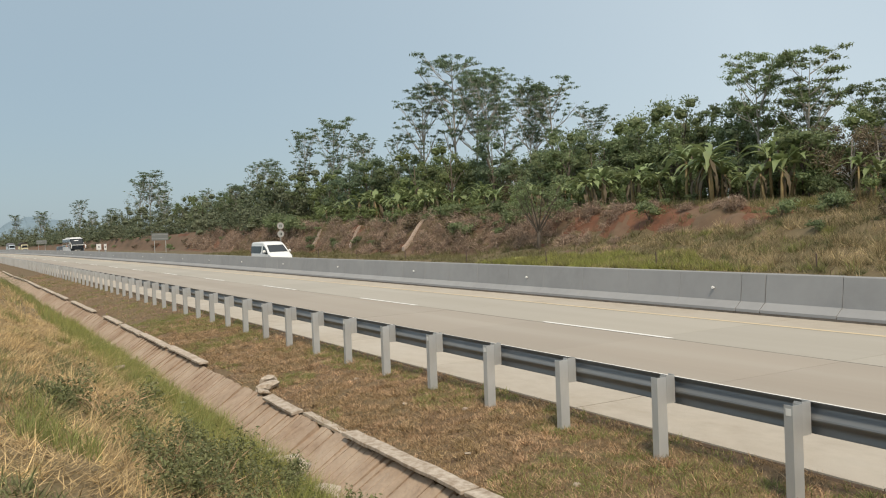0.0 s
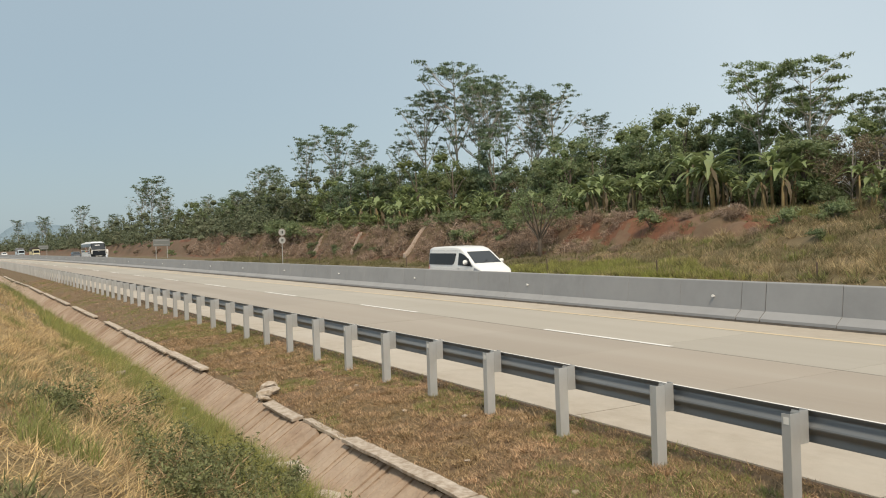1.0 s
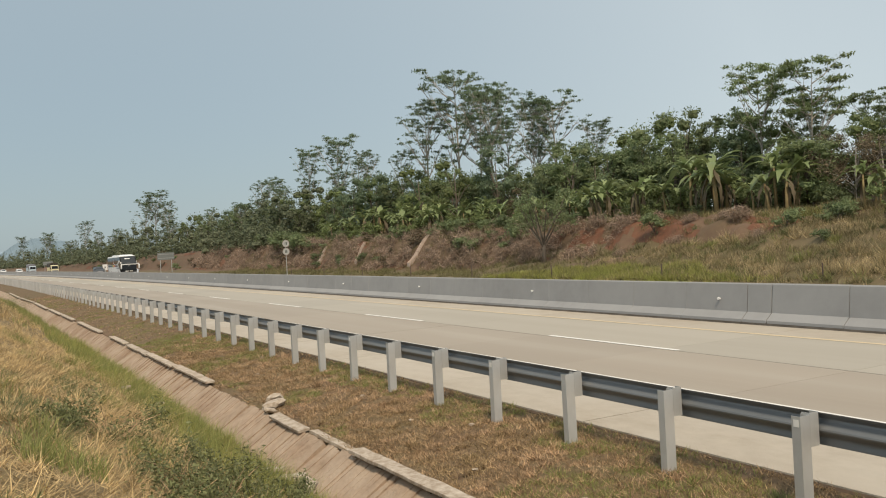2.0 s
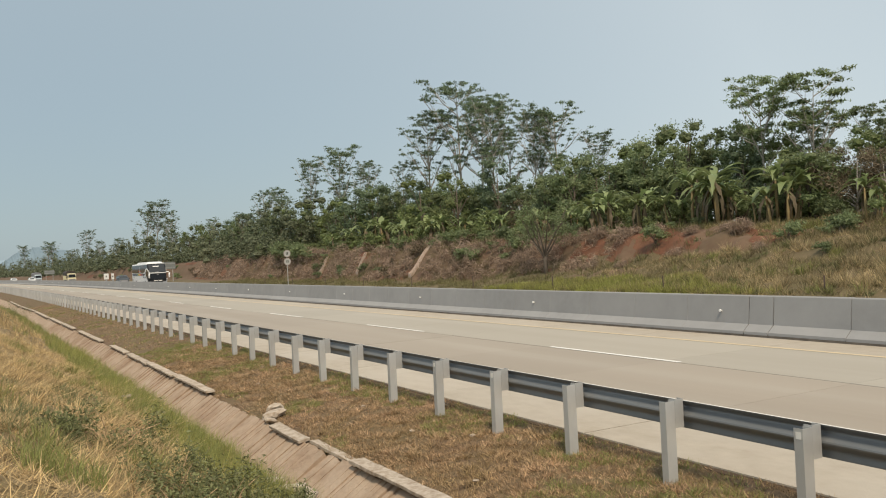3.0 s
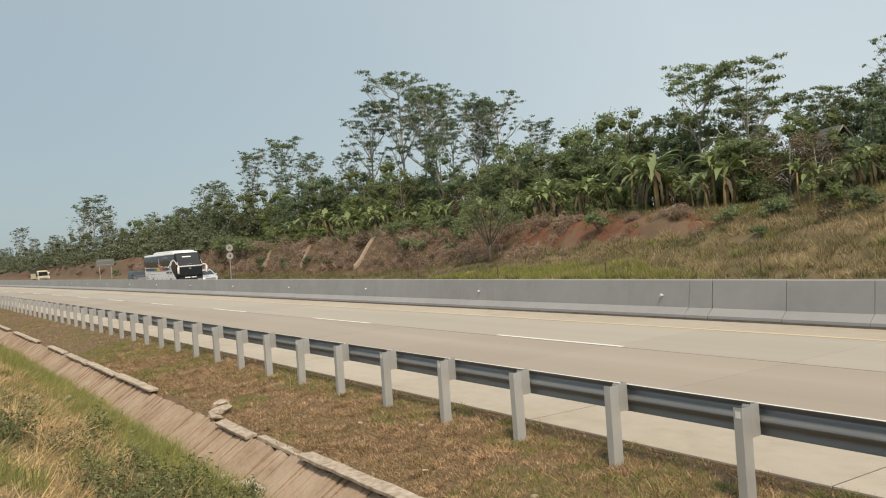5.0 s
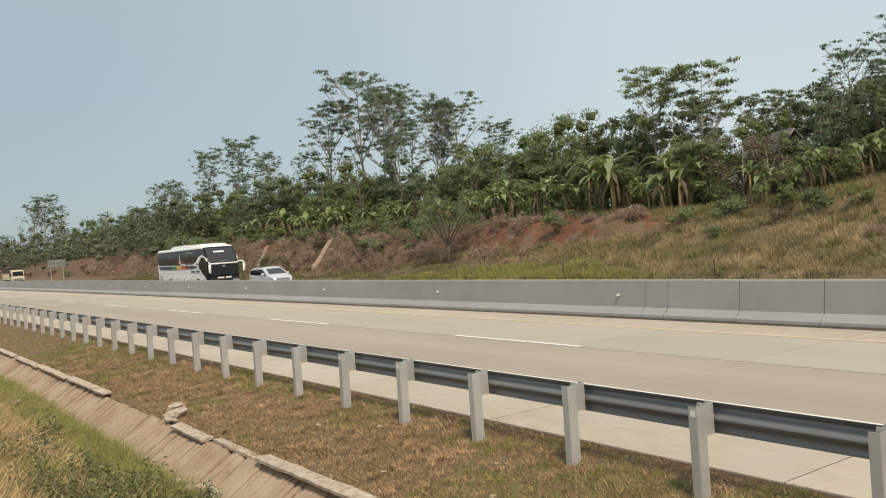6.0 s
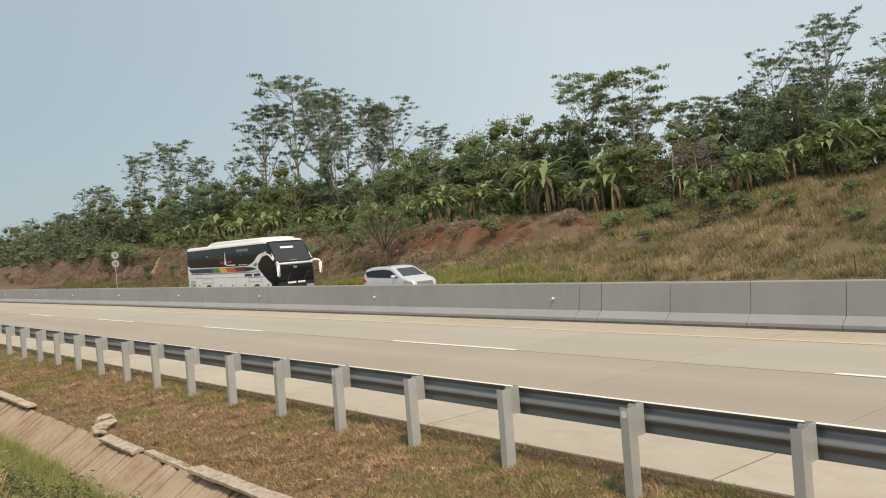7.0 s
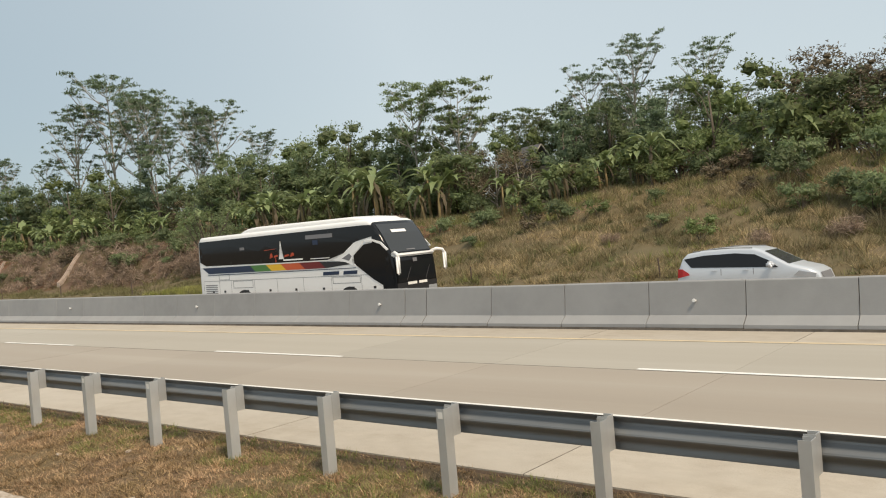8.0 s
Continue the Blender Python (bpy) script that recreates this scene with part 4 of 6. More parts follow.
van = build_van()
bus = build_bus()
van.scale = (0.95, 0.97, 0.955)
suv = build_suv("car", "silver family car with dark tinted side windows", SILVER)
dark_car = build_suv("car", "dark grey family car in the slow lane", mat("dark_grey_car_paint", (0.05, 0.055, 0.06), 0.3))
suv.scale = (0.99, 1, 0.95)
last_car = build_suv("car", "small white car following far down the motorway", CAR_WHITE)
white_car = build_suv("car", "small white car driving in the distance", CAR_WHITE)
yellow_truck = build_truck("truck", "cream cargo truck with dark canvas canopy", TRUCK_CREAM, TARP)
pale_truck = build_truck("truck", "pale blue cargo truck far down the motorway", PALE_BLUE, GREY_TRIM)

# ---- road furniture on the far verge ----
SIGN_FACE = mat("faded_sign_face", (0.42, 0.44, 0.42), 0.6, second=(0.34, 0.36, 0.34), scale=4, amount=0.5)
SIGN_BACK = mat("sign_back_metal", (0.22, 0.235, 0.23), 0.6, 0.3)
POLE = mat("painted_pole", (0.42, 0.43, 0.42), 0.6)
DARK_POST = mat("dark_marker_paint", (0.10, 0.07, 0.06), 0.8)


CHUTE_CONCRETE = mat("chute_concrete", (0.56, 0.46, 0.385), 0.9, second=(0.38, 0.28, 0.22), scale=3, amount=0.6, bump=0.3, bump_scale=15)
CHUTES = [(-74.2, 38.0, 42.3, -0.28), (-87.8, 38.5, 40.7, -0.9), (-99.0, 38.5, 40.7, -1.0)]  # x and s of the foot, s of the head, slant


def build_signs():
    sign = thing("road_sign", "pair of round traffic signs on a grey pole", "road sign", on_road(-96.4, 33.3, 0.0))
    part("pole", tube(bmesh.new(), [(0, 0, -0.2), (0, 0, 4.1)], [0.045, 0.045], 8), POLE, sign)
    for z, d in ((3.72, 0.42), (2.78, 0.42)):
        bm = bmesh.new()
        bmesh.ops.create_cone(bm, cap_ends=True, segments=24, radius1=d, radius2=d, depth=0.03, matrix=pose(0.07, 0, z, 0, 90))
        disc = part("disc", bm, SIGN_FACE, sign)
        bm = bmesh.new()
        ring = []
        for k in range(24):
            a = 2 * math.pi * k / 24
            ring.append([bm.verts.new((0.09, r * math.cos(a), z + r * math.sin(a))) for r in (d, d - 0.07)])
        for k in range(24):
            a, b = ring[k], ring[(k + 1) % 24]
            bm.faces.new((a[0], b[0], b[1], a[1]))
        part("rim", bm, mat("sign_rim_%d" % int(z), (0.40, 0.34, 0.32), 0.6), disc)
        part("figure_bar", boxed(0.088, 0.094, -0.12, -0.06, z - 0.15, z + 0.15), BLACK, disc)
        part("figure_bar", boxed(0.088, 0.094, 0.02, 0.12, z - 0.15, z + 0.15), BLACK, disc)
    for x, s, w, z0, z1 in ((-161, 34.0, 3.0, 2.45, 3.75), (-318, 34.0, 3.2, 2.4, 3.7)):
        board = thing("direction_board", "weathered grey roadside board on two steel posts", "road sign", on_road(x, s, 0.0))
        part("panel", rounded(-0.03, 0.03, -w / 2, w / 2, z0, z1, r=0.01), SIGN_BACK, board)
        for y in (-w / 3, w / 3):
            part("post", tube(bmesh.new(), [(-0.08, y, -0.3), (-0.08, y, z1 - 0.1)], [0.06, 0.06], 8), POLE, board)
        for z in (z0 + 0.3, z1 - 0.3):
            part("rail", boxed(0.031, 0.05, -w / 2 + 0.1, w / 2 - 0.1, z - 0.03, z + 0.03), POLE, board)
    for x, s in ((-219, 33.4), (-211, 33.4)):
        km = thing("kilometre_marker", "small white kilometre marker with plain dark bars", "marker", on_road(x, s, 0.0), "kilometre markers")
        wide = 1.1 if x < -215 else 0.6
        part("plate", rounded(-0.06, 0.06, -wide / 2, wide / 2, 0.6, 2.0, r=0.03), WHITE_PLASTIC, km)
        part("foot", boxed(-0.08, 0.08, -0.2, 0.2, -0.2, 0.6), BARRIER, km)
        part("figure_bar", boxed(0.061, 0.065, -0.15, 0.15, 1.1, 1.5), GREY_TRIM, km)
    first = thing("marker_post", "thin dark boundary post on the far verge", "post", on_road(-25.3, 33.4, 0.0), "boundary posts")
    part("shaft", boxed(-0.025, 0.025, -0.025, 0.025, -0.2, 1.0, bevel=0.005), DARK_POST, first)
    for x in (-15.4, -35.4, -45.5, -55.5, -65.6, -75.5, -85.3, -95.2, -105.1):
        copy_thing(first, on_road(x, 33.4, 0.0, random.uniform(-20, 20)) @ pose(0, 0, 0, random.uniform(-3, 3), random.uniform(-3, 3)))
    # stepped drain chutes down the cutting
    for x, s0, s1, slant in CHUTES:
        chute = thing("drain_chute", "pale concrete drain chute down the cutting", "drain", pose(x, bend(x), 0, 0, 0, heading(x)))
        line = [(slant * (s - s0), s, height(x + slant * (s - s0), s) + 0.12 + 0.2 * smoothstep(s0, s0 + 2, s)) for s in steps(s0, s1, 0.35)]
        line = [(a, b, (line[max(k - 2, 0)][2] + c + line[min(k + 2, len(line) - 1)][2]) / 3) for k, (a, b, c) in enumerate(line)]
        for y0 in (-0.24, 0.14):
            bm = bmesh.new()
            rows = [[bm.verts.new((dx + y0 + dy, sp, zp + dz)) for dy, dz in ((0, -0.5), (0, 0.08), (0.10, 0.08), (0.10, -0.5))] for dx, sp, zp in line]
            for p, q in zip(rows, rows[1:]):
                for k in range(4):
                    bm.faces.new((p[k], p[(k + 1) % 4], q[(k + 1) % 4], q[k]))
            bm.faces.new(rows[0][::-1]), bm.faces.new(rows[-1])
            part("side_wall", bm, CHUTE_CONCRETE, chute)
        bm = bmesh.new()
        for dx, sp, zp in line[:-1]:
            box(bm, dx - 0.14, dx + 0.14, sp, sp + 0.34, zp - 0.5, zp + 0.02)
        part("step", bm, CHUTE_CONCRETE, chute)


build_signs()

# ---- vegetation ----
LEAF_FEATHER = mat("feathery_leaf", (0.19, 0.25, 0.15), 0.6, island=0.45, third=(0.17, 0.225, 0.135), scale3=0.35, amount3=0.7, translucent=0.55, piece=-0.12)
LEAF_DARK = mat("dark_broad_leaf", (0.195, 0.258, 0.122), 0.65, island=0.35, third=(0.215, 0.235, 0.125), scale3=0.3, amount3=0.7, translucent=0.5, piece=-0.25)
LEAF_LIGHT = mat("light_green_leaf", (0.215, 0.275, 0.108), 0.65, island=0.35, third=(0.12, 0.13, 0.05), scale3=0.3, amount3=0.6, translucent=0.45, piece=-0.15)
LEAF_FAR = mat("far_wood_leaf", (0.12, 0.15, 0.085), 0.7, island=0.4, third=(0.16, 0.17, 0.10), scale3=0.08, amount3=0.8, translucent=0.3)
BRUSH = mat("dry_brush_twig", (0.40, 0.30, 0.235), 0.9, island=0.5, third=(0.20, 0.15, 0.10), scale3=0.4, amount3=0.7, translucent=0.15)
BRIGHT_BLADE = mat("bright_grass_blade", (0.31, 0.33, 0.09), 0.7, island=0.35, third=(0.36, 0.33, 0.12), scale3=0.3, amount3=0.7, translucent=0.3)
LEAF_DRY = mat("dry_brown_leaf", (0.19, 0.15, 0.10), 0.8, island=0.4, third=(0.09, 0.075, 0.04), scale3=0.5, amount3=0.7, translucent=0.15, piece=-0.15)
LEAF_BANANA = mat("banana_leaf", (0.22, 0.295, 0.125), 0.45, island=0.35, third=(0.28, 0.29, 0.13), scale3=0.8, amount3=0.5, translucent=0.3, piece=-0.12)
BARK = mat("pale_bark", (0.44, 0.41, 0.36), 0.9, second=(0.30, 0.265, 0.22), scale=3, amount=0.7, bump=0.4, bump_scale=12)
BARK_DARK = mat("dark_bark", (0.11, 0.09, 0.07), 0.9, second=(0.17, 0.14, 0.11), scale=3, amount=0.6, bump=0.4, bump_scale=12)
STEM_BANANA = mat("banana_stem", (0.29, 0.235, 0.115), 0.7, second=(0.22, 0.14, 0.06), scale=4, amount=0.7)
STRAW = mat("straw_blade", (0.66, 0.49, 0.25), 0.8, island=0.6, third=(0.30, 0.21, 0.11), scale3=1.4, amount3=0.85, translucent=0.12)
GREEN_BLADE = mat("green_blade", (0.24, 0.275, 0.085), 0.7, island=0.35, third=(0.30, 0.28, 0.10), scale3=0.8, amount3=0.6, translucent=0.3)
WEED_LEAF = mat("weed_leaf", (0.19, 0.205, 0.085), 0.7, island=0.4, third=(0.12, 0.13, 0.06), scale3=1.0, amount3=0.6, translucent=0.2)
SLOPE_STRAW = mat("slope_straw", (0.53, 0.42, 0.24), 0.9, island=0.5, third=(0.20, 0.165, 0.095), scale3=0.35, amount3=0.9, translucent=0.2)
SLOPE_DULL = mat("slope_dull_grass", (0.215, 0.195, 0.09), 0.9, island=0.45, third=(0.13, 0.125, 0.06), scale3=0.3, amount3=0.8, translucent=0.2)
LITTER = mat("dry_grass_litter", (0.64, 0.44, 0.275), 0.9, island=0.65, second=(0.20, 0.12, 0.065), scale=3.2, amount=0.9, third=(0.25, 0.19, 0.085), scale3=0.8, amount3=0.65, translucent=0.05)


def unit(a):
    return a / np.maximum(np.linalg.norm(a, axis=1, keepdims=True), 1e-9)


def leaves(rng, centres, length, width, flat):
    """Diamond leaves round the given centres; flat: 1 lies level, 0 takes any direction."""
    n = len(centres)
    u = rng.normal(size=(n, 3))
    u[:, 2] *= 1 - 0.8 * flat
    u = unit(u)
    up = rng.normal(size=(n, 3)) * (1 - flat) + np.array([0, 0, 1.0]) * (0.3 + flat)
    v = unit(np.cross(up, u))
    k = rng.uniform(0.65, 1.35, size=(n, 1))
    u, v = u * length * k / 2, v * width * k / 2
    verts = np.stack([centres - u, centres + v, centres + u, centres - v], axis=1).reshape(-1, 3)
    return verts


def leaf_mesh(name, verts, material, shape=4):
    me = bpy.data.meshes.new(name)
    n = len(verts)
    me.vertices.add(n)
    me.vertices.foreach_set("co", np.ascontiguousarray(verts, dtype=np.float32).ravel())
    me.loops.add(n)
    me.loops.foreach_set("vertex_index", np.arange(n, dtype=np.int32))
    me.polygons.add(n // shape)
    me.polygons.foreach_set("loop_start", np.arange(0, n, shape, dtype=np.int32))
    me.materials.append(material)
    me.update()
    me.validate()
    return me


def sprays(rng, centres, length, width, flat):
    """Three-cornered leaf sprays round the given centres; flat: 1 lies level, 0 takes any direction."""
    n = len(centres)
    u = rng.normal(size=(n, 3))
    u[:, 2] *= 1 - 0.8 * flat
    u = unit(u)
    up = rng.normal(size=(n, 3)) * (1 - flat) + np.array([0, 0, 1.0]) * (0.3 + flat)
    v = unit(np.cross(up, u))
    k = rng.uniform(0.6, 1.4, size=(n, 1))
    u, v = u * length * k / 2, v * width * k / 2
    return np.stack([centres - u - 0.3 * v, centres + v + 0.2 * u, centres + u - 0.7 * v], axis=1).reshape(-1, 3)


def icosphere_corners():
    bm = bmesh.new()
    bmesh.ops.create_icosphere(bm, subdivisions=2, radius=1)
    out = np.array([[tuple(v.co) for v in f.verts] for f in bm.faces])
    bm.free()
    return out.reshape(-1, 3)


BALL = icosphere_corners()


def clumps_of(rng, spots, per, leaf, flat=0.25, squash=0.8, core=0.5):
    """Leafy clumps: an uneven inner mass in its own shade under a ragged shell of leaf sprays."""
    out = []
    for x, y, z, r in spots:
        phase = rng.uniform(0, 6.28, 3)
        rough = 1 + 0.28 * np.sin(BALL[:, :1] * 3.1 + phase[0]) * np.sin(BALL[:, 1:2] * 3.7 + phase[1]) + 0.16 * np.sin(BALL[:, 2:] * 7 + BALL[:, :1] * 5 + phase[2])
        if core:
            out.append(BALL * rough * np.array([core, core, core * squash]) * r + np.array([x, y, z]))
        d = unit(rng.normal(size=(per, 3)))
        d[:, 2] = np.abs(d[:, 2]) * np.where(rng.uniform(size=per) < 0.75, 1, -1)
        spread = rng.uniform(0.45, 1.0, size=(per, 1)) ** 0.7 * rng.uniform(0.95, 1.4, size=(per, 1)) * (1 + 0.2 * np.sin(d[:, :1] * 4 + phase[0]))
        out.append(sprays(rng, d * spread * np.array([1, 1, squash]) * r + np.array([x, y, z]), leaf[0], leaf[1], flat))
    return np.concatenate(out)


def pads(rng, spots, density, thick):
    """Points spread through flat or rounded clumps: rows of x, y, z, radius."""
    out = []
    for x, y, z, r in spots:
        n = max(6, int(density * r * r))
        a = rng.uniform(0, 2 * math.pi, n)
        d = r * np.sqrt(rng.uniform(0, 1, n)) * rng.uniform(0.75, 1.1, n)
        lump = 0.6 + 0.4 * np.sin(a * rng.integers(2, 5) + rng.uniform(0, 6))
        d = d * lump
        h = rng.normal(size=n) * thick * r * (1 - 0.5 * (d / r)) - 0.25 * thick * d
        out.append(np.stack([x + d * np.cos(a), y + d * np.sin(a), z + h], axis=1))
    return np.concatenate(out)


def albizia(seed, high, spread, first, density=150, material=None, label="", dense=False):
    """A tall feathery tree: pale trunk forking into rising limbs that carry level tiers of fine sprays."""
    rng = np.random.default_rng(seed)
    tree = thing("tree", label, "tree", group="trees on the cutting")
    bm = bmesh.new()
    lean = rng.normal(size=2) * 0.03 * high
    trunk = [(lean[0] * (t * t), lean[1] * (t * t), -0.4 + (high * 0.93 + 0.4) * t) for t in (0, 0.2, 0.4, 0.6, 0.8, 1)]
    r0 = 0.011 * high + 0.03
    tube(bm, trunk, [r0, r0 * 0.85, r0 * 0.7, r0 * 0.5, r0 * 0.3, r0 * 0.1], 6)
    spots = []
    limbs = int(rng.integers(11, 14)) if dense else int(rng.integers(13, 17))
    for k in range(limbs):
        t = first + (0.95 - first) * (k + rng.uniform(0, 0.6)) / limbs
        z0 = high * 0.93 * t
        base = Vector((lean[0] * t * t, lean[1] * t * t, z0))
        a = k * 2.4 + rng.uniform(-0.5, 0.5)
        reach = spread * (0.62 + 0.38 * math.sin(math.pi * min(1, (t - first) / (1 - first) * 0.75 + 0.2))) * rng.uniform(0.65, 1.1)
        rise = min(reach * rng.uniform(0.6, 1.5) * (1.4 - 0.8 * t), high * 0.97 - z0)
        tip = base + Vector((math.cos(a) * reach, math.sin(a) * reach, rise))
        mid = base.lerp(tip, 0.5) + Vector((0, 0, -0.1 * reach))
        rl = r0 * (0.62 - 0.36 * t)
        tube(bm, [base, mid, tip], [rl, rl * 0.7, rl * 0.25], 5, caps=False)
        for j in range(int(rng.integers(4, 7) if dense else rng.integers(6, 9))):
            f = rng.uniform(0.4, 1.02)
            p = base.lerp(tip, f) + Vector((*np.clip(rng.normal(size=2) * 0.2, -0.34, 0.34) * spread, rng.uniform(-0.1, 0.5) * 0.22 * spread))
            tube(bm, [base.lerp(tip, max(0.2, f - 0.3)), p], [rl * 0.4, rl * 0.1], 4, caps=False)
            spots.append((*p, spread * (rng.uniform(0.22, 0.42) if dense else rng.uniform(0.12, 0.26))))
    for j in range(6):
        spots.append((lean[0] + rng.normal() * 0.25 * spread, lean[1] + rng.normal() * 0.25 * spread, high * rng.uniform(0.9, 0.99), spread * rng.uniform(0.24, 0.42)))
    part("trunk", bm, BARK, tree, smooth=True)
    points = sprays(rng, pads(rng, spots, density, 0.09 if dense else 0.08), 0.32, 0.135, 0.6)
    part("crown", leaf_mesh("crown", points, material or LEAF_FEATHER, 3), None, tree)
    return tree


def broadleaf(seed, high, spread, material, label, per=90, bark=None, name="tree", low=0.16, leaf=(0.27, 0.15), core=0.48):
    """A bushy tree of many clumps on forking limbs."""
    rng = np.random.default_rng(seed)
    tree = thing(name, label, "tree" if name == "tree" else "shrub", group="trees on the cutting" if name == "tree" else "shrubs on the cutting")
    bm = bmesh.new()
    r0 = 0.016 * high + 0.02
    tube(bm, [(0, 0, -0.3), (0.05 * high * rng.normal() * 0.3, 0, high * 0.4), (0.1, 0.1, high * 0.8)], [r0, r0 * 0.75, r0 * 0.2], 6)
    spots = []
    for k in range(int(12 + high)):
        a, t = rng.uniform(0, 2 * math.pi), low + (1 - low) * rng.uniform(0, 1) ** 0.8
        reach = spread * math.sqrt(max(0.05, 1 - ((t - 0.55) / 0.6) ** 2)) * rng.uniform(0.35, 1.0)
        p = (math.cos(a) * reach, math.sin(a) * reach, high * t * 0.92)
        if k % 2 == 0:
            tube(bm, [(0, 0, high * t * 0.5), (p[0] * 0.5, p[1] * 0.5, high * t * 0.8), p], [r0 * 0.4, r0 * 0.25, r0 * 0.08], 4, caps=False)
        spots.append((*p, spread * rng.uniform(0.20, 0.42)))
    part("trunk", bm, bark or BARK_DARK, tree, smooth=True)
    part("crown", leaf_mesh("crown", clumps_of(rng, spots, per, leaf, core=core), material, 3), None, tree)
    return tree


def shrub(seed, high, spread, material, label, per=75, leaf=(0.24, 0.11), core=0.5):
    rng = np.random.default_rng(seed)
    plant = thing("shrub", label, "shrub", group="shrubs on the cutting")
    bm = bmesh.new()
    spots = []
    for k in range(7):
        a = rng.uniform(0, 2 * math.pi)
        p = (math.cos(a) * spread * rng.uniform(0.2, 0.9), math.sin(a) * spread * rng.uniform(0.2, 0.9), high * rng.uniform(0.25, 0.8))
        tube(bm, [(0, 0, -0.15), (p[0] * 0.4, p[1] * 0.4, p[2] * 0.6), p], [0.03, 0.02, 0.008], 4, caps=False)
        spots.append((*p, spread * rng.uniform(0.3, 0.5)))
    part("stem", bm, BARK_DARK, plant)
    part("foliage", leaf_mesh("foliage", clumps_of(rng, spots, per, leaf, 0.15, core=core), material, 3), None, plant)
    return plant


def banana(seed, high, label):
    """Banana clump: thick pale stems with long arching, partly torn leaves."""
    rng = np.random.default_rng(seed)
    plant = thing("banana_plant", label, "banana plant", group="banana plants")
    for stem in range(int(rng.integers(2, 4))):
        ox, oy = rng.normal(size=2) * 0.45
        h = high * rng.uniform(0.6, 1.0)
        top = Vector((ox * 1.3, oy * 1.3, h * 0.62))
        part("stem", tube(bmesh.new(), [(ox, oy, -0.2), (ox * 1.1, oy * 1.1, h * 0.3), top], [0.11, 0.09, 0.06], 7), STEM_BANANA, plant, smooth=True)
        for k in range(int(rng.integers(9, 13))):
            a = k * 2.2 + rng.uniform(-0.4, 0.4)
            ln, droop = h * rng.uniform(0.52, 0.74), rng.uniform(0.45, 1.4)
            hang = k < 2
            d, side = Vector((math.cos(a), math.sin(a), 0)), Vector((-math.sin(a), math.cos(a), 0))
            bm = bmesh.new()
            rows = []
            n = 9
            for i in range(n + 1):
                t = i / n
                out = ln * ((0.45 + 0.3 * droop) * t if not hang else 0.25 * math.sin(t * 2.2))
                z = ln * ((1.0 - 0.25 * droop) * t - 0.75 * droop * t * t) if not hang else -ln * 0.8 * t
                p = top + d * out + Vector((0, 0, z))
                w = 0.27 * math.sin(math.pi * min(1.0, 0.10 + t * 0.92)) * rng.uniform(0.45, 1.15) * (0.6 if hang else 1)
                rows.append((bm.verts.new(p + side * w + Vector((0, 0, 0.35 * w))), bm.verts.new(p), bm.verts.new(p - side * w + Vector((0, 0, 0.35 * w)))))
            for p, q in zip(rows, rows[1:]):
                for i in range(2):
                    if rng.uniform() > 0.10:
                        bm.faces.new((p[i], p[i + 1], q[i + 1], q[i]))
            part("leaf", bm, LEAF_DRY if hang else LEAF_BANANA, plant, "hanging dead leaf" if hang else "", smooth=True)
    return plant


def plant_at(ob, x, s, size=1.0, tall=None, rng=random, lift=0.0):
    """Puts a plant on the ground at x along the road and s across it."""
    return on_road(x, s, height(x, s) + lift - 0.05, rng.uniform(0, 360)) @ Matrix.Diagonal((size, size, tall or size, 1))


